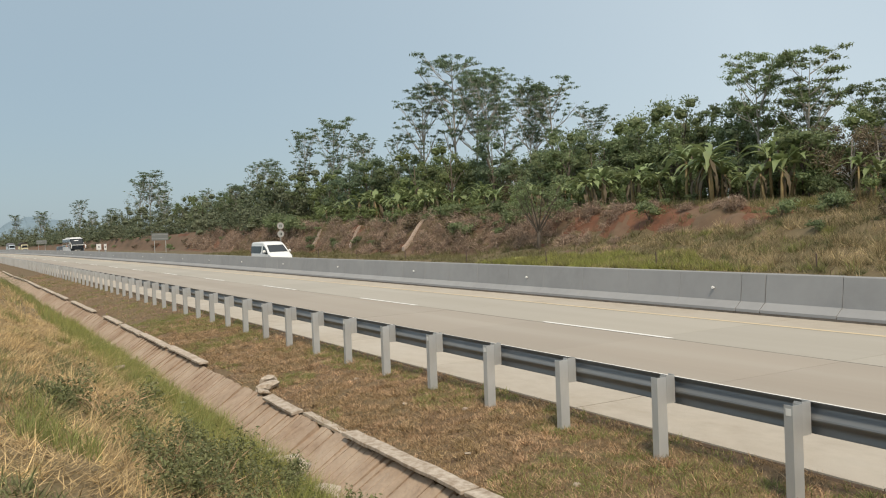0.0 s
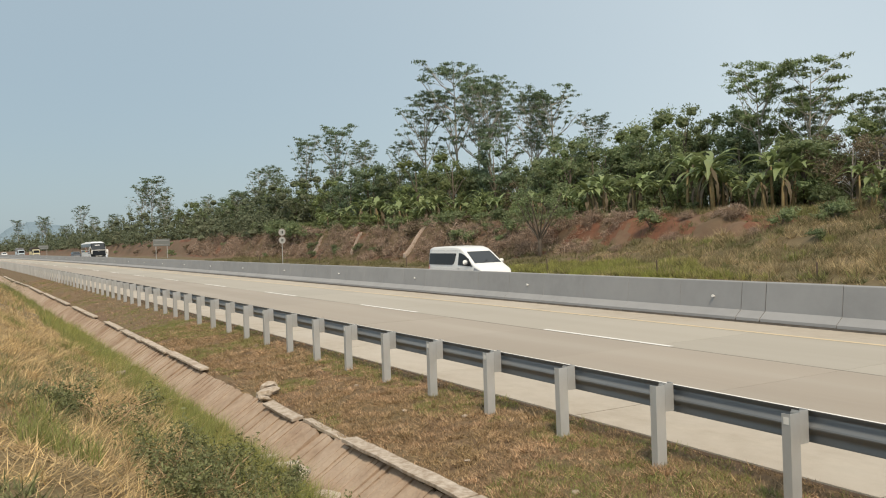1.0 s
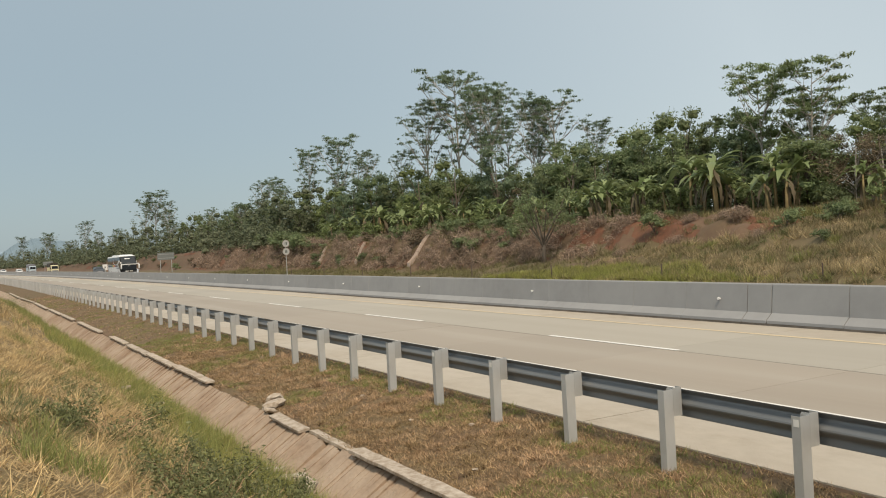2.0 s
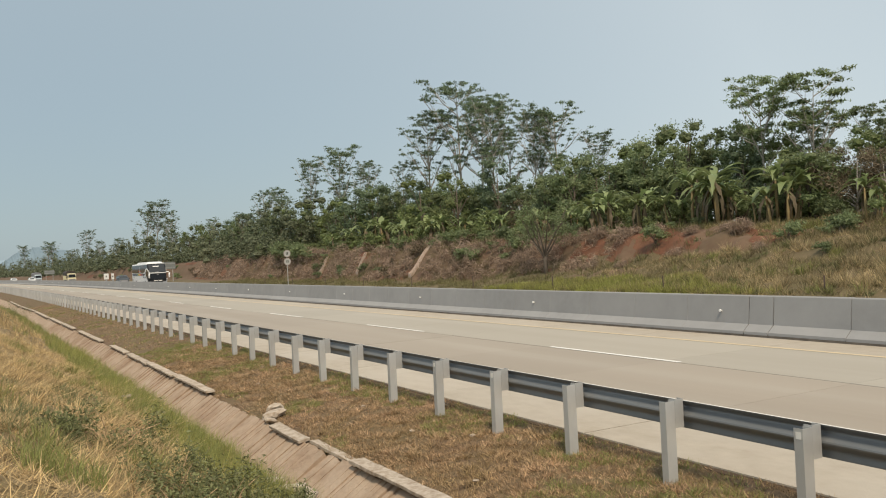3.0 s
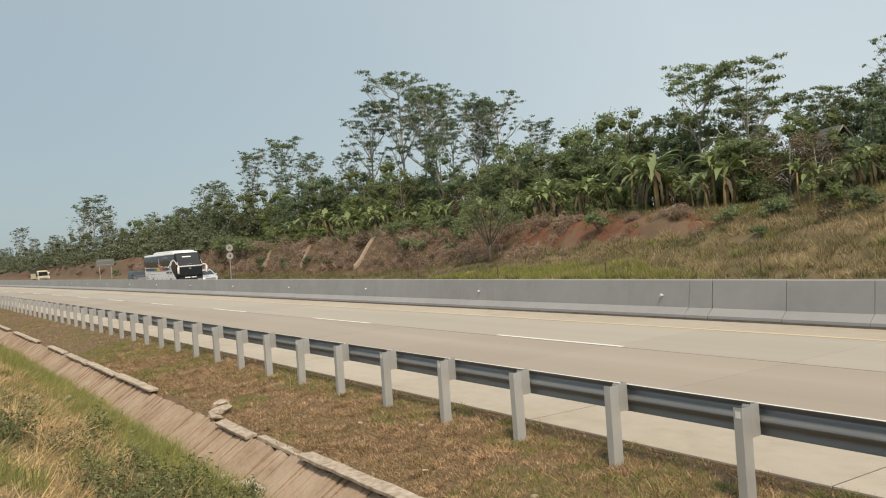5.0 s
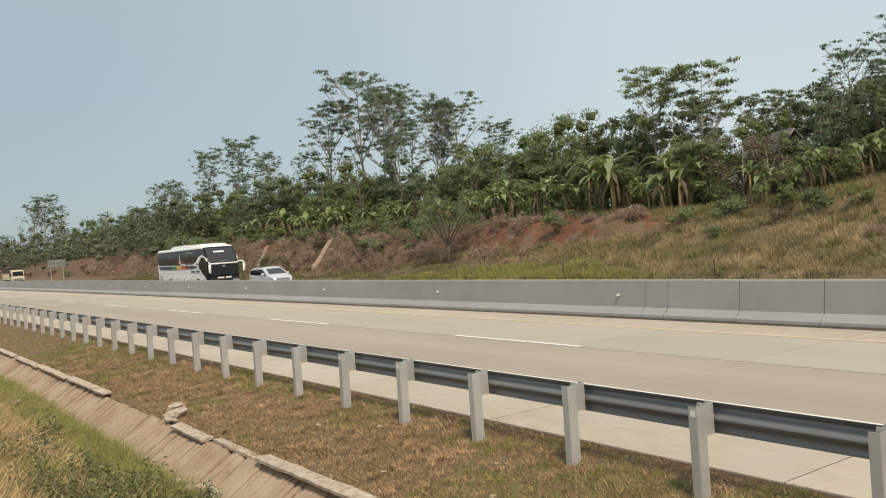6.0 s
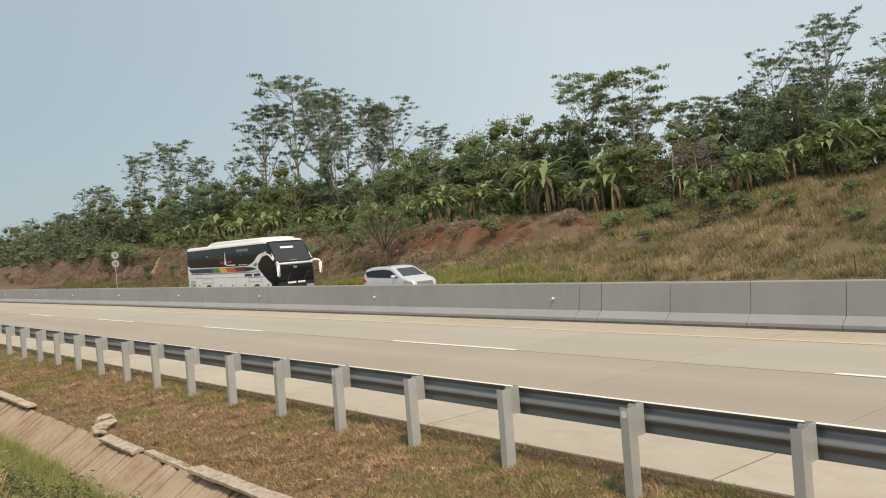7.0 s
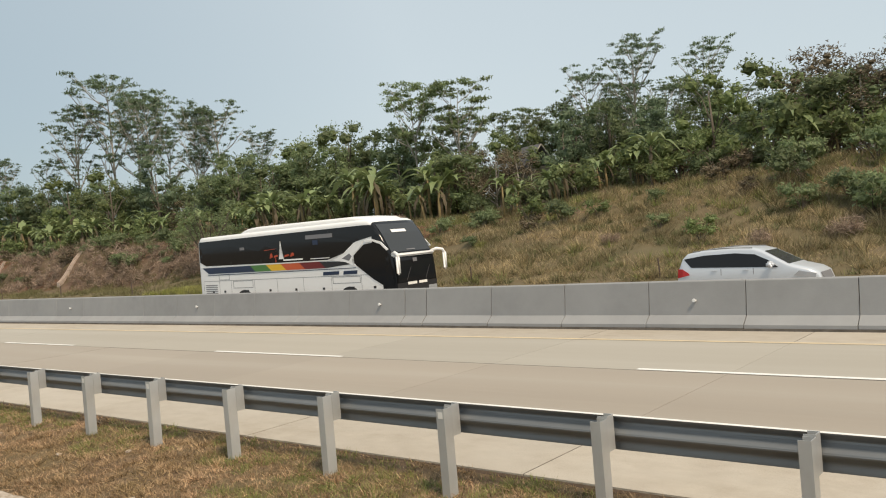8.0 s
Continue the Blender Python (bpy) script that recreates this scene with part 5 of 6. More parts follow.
def grow():
    rng = random.Random(11)
    # templates; each is moved to its first place and copied to the others
    tall = [albizia(20 + k, 16, 4.3 + 0.5 * (k % 3), 0.38 + 0.06 * (k % 3), 72, label="tall feathery tree with pale slim trunk above the cutting") for k in range(5)]
    dense = [albizia(40 + k, 11, 3.1, 0.36, 85, LEAF_DARK, "dense dark green layered tree above the cutting", True) for k in range(3)]
    bushy = [broadleaf(60 + k, 8, 2.6, (LEAF_DARK, LEAF_LIGHT, LEAF_DARK, LEAF_FEATHER)[k], "bushy green tree in the roadside thicket") for k in range(4)]
    brown = [broadleaf(70 + k, 7.5, 2.6, LEAF_DRY, "half-bare brownish tree in the thicket", 150, BARK, leaf=(0.24, 0.1), core=0.25) for k in range(2)]
    under = [shrub(80 + k, 2.0, 1.3, (LEAF_DARK, LEAF_LIGHT, LEAF_DRY, LEAF_DARK)[k], ("dark green shrub under the trees", "light green shrub under the trees", "dry brown shrub on the cutting", "dark low shrub under the trees")[k]) for k in range(4)]
    fronds = [banana(90 + k, 4.6, "banana clump with torn arching leaves above the cutting") for k in range(5)]
    brush = [shrub(85 + k, 1.1, 1.1, BRUSH, "tangled dry grey-brown brush hanging on the cutting", 110, (0.6, 0.035), 0) for k in range(3)]
    used = set()

    def put(kind, x, s, size=1.0, tallness=None):
        ob = kind if not isinstance(kind, list) else rng.choice(kind)
        m = plant_at(ob, x, s, size, tallness, rng)
        if ob.name in used:
            copy_thing(ob, m)
        else:
            used.add(ob.name)
            ob.matrix_world = m

    def put_high(kind, x, s, top, wide=1.0, base_high=16.0):
        h = (top - height(x, s)) / base_high
        put(kind, x, s, wide * max(0.7, h), h)

    # tall feathery trees: x, s, height of the tip over the pavement, width
    for x, s, top, wide in ((-95.1, 52, 22.5, 1.0), (-90.7, 54, 24.8, 1.15), (-84.5, 53, 22.2, 0.9), (-80.3, 52, 20.9, 1.0), (-75.3, 54, 18.6, 0.9), (-73.9, 56, 19.5, 1.0), (-70.0, 58, 16.0, 0.8), (-86, 58, 21.0, 1.0),
                            (-98.5, 50, 15.5, 0.75), (-78, 57, 18, 0.9),
                            (-135.6, 52, 20.4, 0.95), (-123.8, 52, 20.8, 1.1), (-111.4, 50, 18.3, 0.8), (-129, 55, 19.5, 1.0), (-117, 54, 18.0, 0.9), (-159.4, 55, 17.5, 0.9), (-150, 52, 15, 0.9), (-165, 50, 13.5, 0.8),
                            (-178.9, 48, 14.8, 0.7), (-190, 54, 13.0, 0.8), (-237.7, 50, 21.4, 1.25), (-231, 52, 18.5, 1.0), (-246, 53, 17.0, 1.0), (-222, 50, 12.0, 0.8), (-258, 52, 13.5, 0.9),
                            (-292, 50, 13.0, 0.9), (-327, 50, 16.8, 0.9), (-336, 54, 14, 0.9), (-310, 55, 12.5, 0.9), (-400, 56, 15, 1.0), (-470, 58, 17, 1.2), (-548, 60, 20.0, 1.3), (-560, 64, 17.0, 1.3)):
        put_high(tall, x, s, top, wide * 0.84, 17.3)
    for x, s, top, wide in ((-28.2, 54, 16.6, 1.25), (-26.4, 55, 15.2, 1.1), (-30.0, 55, 15.6, 1.1), (-24.6, 56, 13.4, 0.9), (-21.4, 55, 14.0, 0.9), (-18.9, 55, 13.8, 1.0), (-16.2, 58, 12.4, 0.7), (-12.2, 58, 12.2, 0.8),
                            (-189.5, 50, 16.6, 0.8), (-225.5, 50, 17.4, 0.9), (-339, 50, 18.0, 1.1), (-316, 50, 15.4, 1.0), (-292, 51, 13.0, 0.9), (-163.5, 49, 14.4, 0.9), (-153.5, 50, 16.2, 1.0), (-425, 52, 17.0, 1.2), (-249, 50, 22.4, 1.1), (-202, 51, 13.0, 0.9)):
        put_high(tall, x, s, top, wide * 0.8, 16.6)
    for x, s, top, wide in ((-42.2, 50, 15.0, 1.0), (-38.6, 50.5, 14.8, 1.05), (-40.5, 53, 12.5, 1.0), (-40.7, 60, 13.0, 1.0), (-48.9, 52, 12.1, 1.0), (-53.9, 54, 12.6, 1.1), (-57.3, 52, 11.9, 1.0), (-61.5, 54, 11.0, 1.0),
                            (-28.6, 57, 13.6, 1.0), (-18.3, 62, 12.4, 0.9), (-36.8, 60, 13.2, 0.9), (-31.5, 61, 12.8, 0.9), (-9.5, 60, 13.5, 1.0), (-3, 56, 12.5, 1.0), (-25, 60, 13.5, 1.0),
                            (-31, 57, 13.0, 0.9), (-34.5, 54, 12.4, 1.0), (-32.6, 55.5, 12.6, 1.0), (-36.3, 55, 11.8, 0.9), (-22.8, 58, 12.4, 0.9)):
        airy = top > 13.35 and x > -15
        put_high(tall if airy else dense, x, s, top, wide * 0.8, 17.0 if airy else 11.6)
    for x, s, top in ((-13.4, 51.2, 11.8), (-11.0, 50.4, 11.2), (-8.8, 51.0, 11.5), (-34.0, 48.5, 8.6), (-31.2, 48.6, 8.3), (-32.6, 49.2, 8.4), (-35.2, 50.2, 10.4), (-7.5, 53, 11.0), (-71.5, 49, 10.5), (-102, 50, 11.0), (-140, 46, 9.5), (-37.0, 49.5, 9.2), (-15.5, 57, 11.0)):
        put_high(brown, x, s, top, 1.0, 7.5)
    # a closed canopy of middle height
    for x, s, top in ((-66, 51, 11), (-63, 52, 11), (-60.5, 50, 10.5), (-58, 53, 11.3), (-55.5, 51, 11.4), (-53, 53, 12), (-50.5, 51, 11.8), (-47.5, 53, 11.8), (-45, 51, 11.5), (-34.5, 53, 9.8), (-33, 56, 11), (-30, 53, 11.5),
                      (-27, 52, 10.8), (-24, 53, 11), (-21, 54, 11.2), (-17, 55, 11.5), (-70, 53, 10.5), (-74, 51, 10.8), (-78, 53, 11.5), (-83, 51, 11.5), (-88, 53, 12), (-93, 51, 11.5), (-99, 52, 11.8), (-105, 51, 11.5), (-112, 52, 12), (-120, 51, 11.5)):
        put_high([bushy[0], bushy[1], bushy[3]], x, s, top + (-1.2 if x < -66 else 0.8 if x < -45 else 0.0), 0.95, 8.0)
    x = 3.0
    while x > -120:
        x -= rng.uniform(2.4, 3.8)
        put_high(bushy, x, rng.uniform(59, 66), height(x, 60) + rng.uniform(5.5, 8), 1.25, 8.0)
    # the thicket behind the crest
    x = 4.0
    while x > -200:
        gap = 2.5 if x > -120 else 3.2
        x -= rng.uniform(0.6, 1.4) * gap
        low = 46.5 if x > -30 else 44.5
        put_high(bushy if x < -31 else [bushy[1], bushy[3], bushy[2]], x, rng.uniform(low + 3, low + 7), height(x, low + 5) + (rng.uniform(4.6, 7.2) if x > -58 else rng.uniform(6.0, 9.5)), rng.uniform(0.9, 1.1), 8.0)
        if rng.random() < 0.55:
            put_high(bushy, x - 1, rng.uniform(low + 8, low + 14), height(x, low + 5) + rng.uniform(5.5, 8), 1.2, 8.0)
    x = 2.0
    while x > -125:
        gap = 1.2
        x -= rng.uniform(0.6, 1.4) * gap
        edge = 46.3 if x > -24 else 44.6 if x > -40 else 43.0 if x > -60 else 42.4
        deep = rng.uniform(2.2, 5.5) if -62 < x < -27 else rng.uniform(0.3, 4.5)
        put([under[0], under[1], under[3]] if x < -31 else [under[1], under[1], under[2], under[3]], x, edge + deep, rng.uniform(0.8, 1.5) * (1.0 if x > -60 else 0.7))
    for x, s, size in ((-60.5, 41.3, 0.9), (-62.5, 41.6, 1.0), (-54, 41.6, 0.8), (-43.5, 40.6, 0.8), (-58.6, 40.2, 0.9), (-66, 41.4, 0.8), (-71, 41.6, 1.0), (-33, 40.5, 0.75), (-30.6, 41.8, 0.9), (-27.7, 42.6, 0.7), (-24.5, 41.0, 0.8),
                       (-12.3, 43.4, 1.1), (-8.0, 39.5, 1.2), (-9.8, 41.2, 0.8), (-6.3, 38.2, 1.0), (-25.6, 39.5, 0.5), (-22.4, 41.4, 0.45), (-18.2, 39.8, 0.5), (-29.0, 38.4, 0.45), (-15.2, 37.4, 0.5), (-31.5, 42.8, 0.6), (-16.8, 44.4, 0.7), (-12.4, 44.6, 1.0), (-9.2, 44.6, 1.1), (-11.5, 40.2, 0.8), (-8.6, 40.0, 1.1), (-21, 45.3, 0.7), (-19.6, 42.5, 0.5), (-14.6, 42.3, 0.5), (-6.0, 43.5, 1.0)):
        put([under[0], under[1], under[2]] if x > -32 and size < 0.75 else [under[0], under[3]], x, s, size)
    x = -56.0
    while x > -260:
        x -= rng.uniform(0.9, 2.4) * (1 if x > -120 else 3)
        put([under[2], under[0], under[3]], x, rng.uniform(38.0, 41.8), rng.uniform(0.35, 0.8))
    for x, s, size in ((-50, 41.2, 0.8), (-47, 41.6, 0.7), (-45, 38.9, 0.7), (-55, 39.0, 1.1), (-57, 39.4, 1.2), (-59, 39.0, 1.1), (-37, 41.5, 0.8), (-41, 41.4, 0.6), (-34, 39.5, 0.7), (-20, 38.0, 0.6), (-12, 36.5, 0.8), (-9, 37.5, 0.9)):
        put(brush, x, s, size)
    # large dark shrubs hanging over the cutting
    for x, s, size in ((-109, 40.2, 1.5), (-112, 39.8, 1.4), (-115, 40.5, 1.6), (-118, 40.2, 1.4), (-122, 40.8, 1.6), (-83, 41.5, 1.0), (-127, 41, 1.4), (-65.5, 39.4, 0.9), (-67.5, 39.6, 0.8)):
        put([under[0], under[3]], x, s, size)
    # low growth in front of the bananas
    x = -40.0
    while x > -112:
        x -= rng.uniform(1.6, 3.0)
        if abs(x + 75) < 2:
            continue
        put([under[0], under[1], under[3]], x, 42.3 + rng.uniform(-0.3, 1.2), rng.uniform(0.35, 0.65) * (0.75 if x > -62 else 1.0))
    for x, s, top in ((-68, 50, 12.0), (-72.5, 52, 12.5), (-77, 50, 12.8), (-81, 51, 13.0), (-86, 50, 13.2), (-91, 51, 13.0), (-96, 50, 12.5), (-109, 51, 12.4), (-126, 52, 12.5), (-133, 51, 12.0)):
        put_high([bushy[0], bushy[2], bushy[3]], x, s, top - 1.6, 0.85, 8.0)
    x = -37.0
    while x > -62:
        x -= rng.uniform(1.6, 3.2)
        put(brush, x, rng.uniform(38.6, 41.8), rng.uniform(0.45, 0.8))
    for x, s, size in ((-52.3, 44, 1.0), (-48.2, 44.3, 1.05), (-46.5, 45.5, 0.95), (-43.2, 44, 1.15), (-40.0, 44.2, 1.05), (-38.1, 44.6, 0.85), (-35.7, 44.4, 1.0), (-36.6, 45.8, 1.1), (-30.6, 44.8, 0.8), (-54.6, 46, 0.9), (-57, 45, 0.85), (-41.5, 46.2, 1.0),
                       (-22.1, 47.4, 0.95), (-27.4, 47, 0.9), (-25.0, 47.4, 0.95), (-14.0, 48, 0.9), (-11.5, 48.6, 0.8), (-17.2, 48.5, 0.7), (-60.5, 44.6, 0.9), (-64, 45.4, 0.9), (-67.8, 44.8, 0.8), (-72, 45, 0.9), (-75.5, 45.4, 1.0),
                       (-79, 44.8, 1.0), (-82, 45.2, 1.15), (-85, 44.6, 1.1), (-87.5, 45.6, 1.2), (-90, 44.8, 1.1), (-93, 45.4, 1.25), (-95.5, 44.7, 1.1), (-98, 45.8, 1.2), (-101, 45, 1.1), (-104.5, 45.6, 1.1), (-108, 45, 1.0)):
        put(fronds, x + rng.uniform(-0.4, 0.4), s + rng.uniform(-0.7, 0.2), min(1.15, size * rng.uniform(0.9, 1.15) * (1.0 if x < -31 else 0.85)))
    for ob in (*tall, *dense, *bushy, *brown, *under, *fronds, *brush):
        if ob.name not in used:
            put(ob, rng.uniform(-60, -20), 58, 0.9)

    # the forked tree with a thin crown at the foot of the cutting, and pale stumps
    bare = thing("forked_tree", "small forked tree with a thin dark crown at the cutting's foot", "tree", plant_at(None, -52.0, 37.6, 1.0, None, rng))
    bm = bmesh.new()
    br = np.random.default_rng(3)
    tube(bm, [(0, 0, -0.3), (0.05, 0, 0.8), (0.1, 0, 1.5)], [0.17, 0.14, 0.11], 7)
    tips = []
    for k in range(11):
        a = k * 2.4
        p1 = Vector((0.1, 0, 1.2 + 0.05 * k)) + Vector((math.cos(a) * 0.9, math.sin(a) * 0.9, br.uniform(0.9, 1.7)))
        p2 = p1 + Vector((math.cos(a) * br.uniform(0.6, 1.3), math.sin(a) * br.uniform(0.6, 1.3), br.uniform(0.9, 2.0)))
        tube(bm, [(0.1, 0, 1.1 + 0.05 * k), p1, p2], [0.07, 0.045, 0.015], 5, caps=False)
        for j in range(5):
            q = p1.lerp(p2, br.uniform(0.2, 1.1)) + Vector(br.normal(size=3) * 0.5)
            tube(bm, [p1.lerp(p2, 0.3), q], [0.02, 0.006], 4, caps=False)
            tips.append((*q, br.uniform(0.4, 0.8)))
    part("trunk", bm, BARK_DARK, bare, smooth=True)
    part("crown", leaf_mesh("crown", sprays(br, pads(br, tips, 90, 0.3), 0.2, 0.12, 0.4), LEAF_DARK, 3), None, bare)
    for x, s, h in ((-64.5, 42.9, 1.2), (-18.8, 47.0, 1.1), (-66.2, 43.2, 0.7)):
        st = thing("tree_stump", "pale broken tree stump on the crest", "stump", plant_at(None, x, s, 1.0, None, rng), "stumps")
        part("trunk", tube(bmesh.new(), [(0, 0, -0.2), (0.03, 0, h * 0.6), (0.0, 0.05, h)], [0.16, 0.13, 0.10], 8), BARK, st)

    # grass and far woods as uncountable cover
    g = np.random.default_rng(8)
    tangle = []
    for k in range(620):
        x, sd, r = -46 - 114 * g.uniform(), 38.2 + 3.6 * g.uniform() ** 1.2, g.uniform(0.5, 1.1)
        if any(abs(x - cx - slant * (sd - s0)) < 1.1 for cx, s0, s1, slant in CHUTES):
            continue
        for j in range(3):
            tangle.append((x + g.normal() * 0.4, sd + bend(x) + g.normal() * 0.3, height(x, sd) + r * (0.1 + 0.2 * j), r * g.uniform(0.5, 0.9)))
    tagged(new("dry_brush", leaf_mesh("dry_brush", sprays(g, pads(g, tangle, 120, 0.5), 0.55, 0.035, 0.1), BRUSH, 3)), "tangled dry grey-brown brush covering the cutting", "brush", kind="stuff")
    shade = []
    for k in range(300):
        x, sd = 4 - 130 * g.uniform(), g.uniform(52, 70)
        for j in range(4):
            shade.append((x + g.normal(), sd + bend(x) + g.normal(), height(x, sd) + 0.5 + 1.2 * j, g.uniform(0.9, 1.6)))
    tagged(new("thicket", leaf_mesh("thicket", clumps_of(g, shade[::2], 14, (0.5, 0.3)), LEAF_DARK, 3)), "dense green undergrowth behind the roadside trees", "undergrowth", kind="stuff")
    clumps = []
    for k in range(1100):
        x = -125 - 800 * g.uniform() ** 1.8
        sd = (41.5 if x > -200 else 40.5) + g.uniform() ** 1.5 * (14 if x > -400 else 40)
        top = (g.uniform(1.5, 5.0) if sd < 44 else g.uniform(4.0, 10.0)) * (0.85 + 0.5 * noise.noise((x * 0.04, 3, 0)))
        z0 = height(x, sd)
        for j in range(5):
            clumps.append((x + g.normal() * 1.2, sd + bend(x) + g.normal() * 1.2, z0 + top * (j + 0.6) / 5, g.uniform(0.7, 1.5)))
    for picked, length, width, density in (([c for c in clumps if c[0] > -240], 0.38, 0.24, 20), ([c for c in clumps if c[0] <= -240], 0.52, 0.34, 15)):
        tagged(new("far_woods", leaf_mesh("far_woods", np.concatenate([sprays(g, pads(g, picked, density, 0.5), length, width, 0.3), clumps_of(g, picked[::5], 0, (1, 1))]), LEAF_FAR, 3)), "dense dull green woods along the far roadside", "woods", kind="stuff")

    def blades(name, label, material, spots, high, wide, lean, fine=True):
        n = len(spots)
        a = g.uniform(0, 2 * math.pi, n)
        side = np.stack([np.cos(a), np.sin(a), np.zeros(n)], axis=1)
        h = high * g.uniform(0.5, 1.3, (n, 1))
        w = wide * g.uniform(0.6, 1.3, (n, 1))
        d = g.normal(size=(n, 3)) * lean
        d[:, 2] = 1
        tip = spots + unit(d) * h
        mid = spots + unit(d * np.array([0.5, 0.5, 1])) * h * 0.55
        ml, mr = mid - side * w * 0.4, mid + side * w * 0.4
        rows = [spots - side * w / 2, spots + side * w / 2, mr, ml, ml, mr, tip + side * 0.0005, tip] if fine else [spots - side * w / 2, spots + side * w / 2, tip]
        ob = new(name, leaf_mesh(name, np.stack(rows, axis=1).reshape(-1, 3), material, 4 if fine else 3))
        tagged(ob, label, "grass", kind="stuff")

    def scatter(n, x0, x1, s0, s1, clump=0, keep=None, loose=0.10):
        xs, ss = g.uniform(x0, x1, n), g.uniform(s0, s1, n)
        if clump:
            cx, cs = g.uniform(x0, x1, n // clump), g.uniform(s0, s1, n // clump)
            pick = g.integers(0, n // clump, n)
            xs, ss = cx[pick] + g.normal(size=n) * loose, cs[pick] + g.normal(size=n) * loose
        out = []
        for x, s in zip(xs, ss):
            if s0 <= s <= s1 and (keep is None or keep(x, s)):
                out.append((x, s + bend(x), height(x, s) - 0.01))
        return np.array(out)

    def tussocks(name, label, material, n, count, x0, x1, s0, s1, high, wide, radius, keep=None):
        """Rounded tufts whose blades lean outwards from the middle."""
        roots, tips, sides = [], [], []
        while n > 0:
            x, s = g.uniform(x0, x1), g.uniform(s0, s1)
            n -= 1
            if keep is not None and not keep(x, s):
                continue
            size = g.uniform(0.55, 1.3)
            a, d = g.uniform(0, 2 * math.pi, count), np.sqrt(g.uniform(0, 1, count))
            out = np.stack([np.cos(a), np.sin(a), np.zeros(count)], axis=1)
            root = np.array([x, s + bend(x), height(x, s) - 0.02]) + out * (d * radius * 0.45 * size)[:, None]
            h = high * size * g.uniform(0.6, 1.2, count) * (1 - 0.35 * d)
            roots.append(root)
            tips.append(root + out * (d * radius * size * g.uniform(0.6, 1.5, count))[:, None] + np.stack([g.normal(size=count) * 0.05, g.normal(size=count) * 0.05, h], axis=1))
            b = g.uniform(0, 2 * math.pi, count)
            sides.append(np.stack([np.cos(b), np.sin(b), np.zeros(count)], axis=1) * wide / 2)
        root, tip, side = np.concatenate(roots), np.concatenate(tips), np.concatenate(sides)
        ob = new(name, leaf_mesh(name, np.stack([root - side, root + side, tip], axis=1).reshape(-1, 3), material, 3))
        tagged(ob, label, "grass", kind="stuff")

    def patch(x, s, f, k):
        return noise.noise((x * f, s * f * 1.6, k))

    green_bank = lambda x, s: (s > 2.95 + 0.7 * patch(x, s, 0.5, 2)) or patch(x, s, 0.55, 21) > 0.33
    straw, grassy, mown, slope = "dry yellow straw grass on the near bank", "tall green grass beside the ditch", "short dry mown grass on the verge", "dry brown grass on the far slope"
    lush = lambda x, s: patch(x, s, 0.42, 31) > 0.14 or (s > 7.0 and patch(x, s, 0.7, 33) > 0.0) or (x < -24 and s < 7.3 and patch(x, s, 0.2, 35) > -0.1)
    dry = lambda x, s: not green_bank(x, s) or g.uniform() < 0.25
    blades("straw_grass", straw, STRAW, scatter(90000, -32, -3.0, -0.9, 4.1, 28, dry, 0.08), 0.27, 0.012, 3.2, False)
    blades("bank_weeds", "low olive weeds in the near bank's straw", WEED_LEAF, scatter(52000, -30, -3.0, 0.0, 3.8, 50, lambda x, s: patch(x, s, 0.55, 91) < 0.02 and x > -22, 0.14), 0.2, 0.016, 1.3, False)
    blades("straw_grass", straw, STRAW, scatter(50000, -32, -3.0, -0.9, 4.1, 60, lambda x, s: patch(x, s, 0.55, 91) > -0.15, 0.11), 0.26, 0.011, 2.8, False)
    blades("straw_grass", straw, STRAW, scatter(16000, -3.0, 8.0, -5, 4.0, 12), 0.28, 0.014, 1.8, False)
    blades("straw_grass", straw, STRAW, scatter(32000, -32, -3.0, -6, -0.9, 16), 0.16, 0.011, 3.6, False)
    blades("straw_grass", straw, STRAW, scatter(14000, -90, -32, -0.9, 4.1, 20, dry), 0.36, 0.02, 1.0, False)
    blades("bank_grass", grassy, GREEN_BLADE, scatter(60000, -32, -3.0, 0.2, 4.18, 12, green_bank), 0.33, 0.008, 0.7)
    blades("bank_grass", grassy, BRIGHT_BLADE, scatter(15000, -40, -3.0, 2.6, 4.2, 20, None, 0.14), 0.42, 0.011, 0.45, False)
    blades("bank_grass", grassy, GREEN_BLADE, scatter(9000, -90, -32, 1.6, 4.15, 14, green_bank), 0.42, 0.02, 0.45, False)
    blades("verge_grass", mown, LITTER, scatter(125000, -34, 4, 5.42, 8.02, 24, lambda x, s: not lush(x, s) or g.uniform() < 0.35, 0.055), 0.085, 0.012, 1.2, False)
    blades("verge_grass", mown, LITTER, scatter(22000, -90, -34, 5.42, 7.95), 0.09, 0.02, 1.6, False)
    blades("verge_grass", mown, LITTER, scatter(60000, -15, 1, 5.42, 8.0, 30, None, 0.05), 0.06, 0.011, 1.0, False)
    blades("verge_straw", "loose cut straw lying on the verge", STRAW, scatter(26000, -30, 4, 5.42, 7.9, 9), 0.14, 0.008, 5.0, False)
    blades("verge_tufts", "small green tufts among mown grass", GREEN_BLADE, scatter(120000, -34, 4, 5.42, 8.0, 30, lush, 0.06), 0.09, 0.011, 0.9, False)
    blades("verge_tufts", "small green tufts among mown grass", GREEN_BLADE, scatter(12000, -90, -34, 5.42, 7.95, 25, lambda x, s: patch(x, s, 0.2, 31) > 0.0 or (x > -46 and s < 7.2)), 0.09, 0.02, 0.8, False)
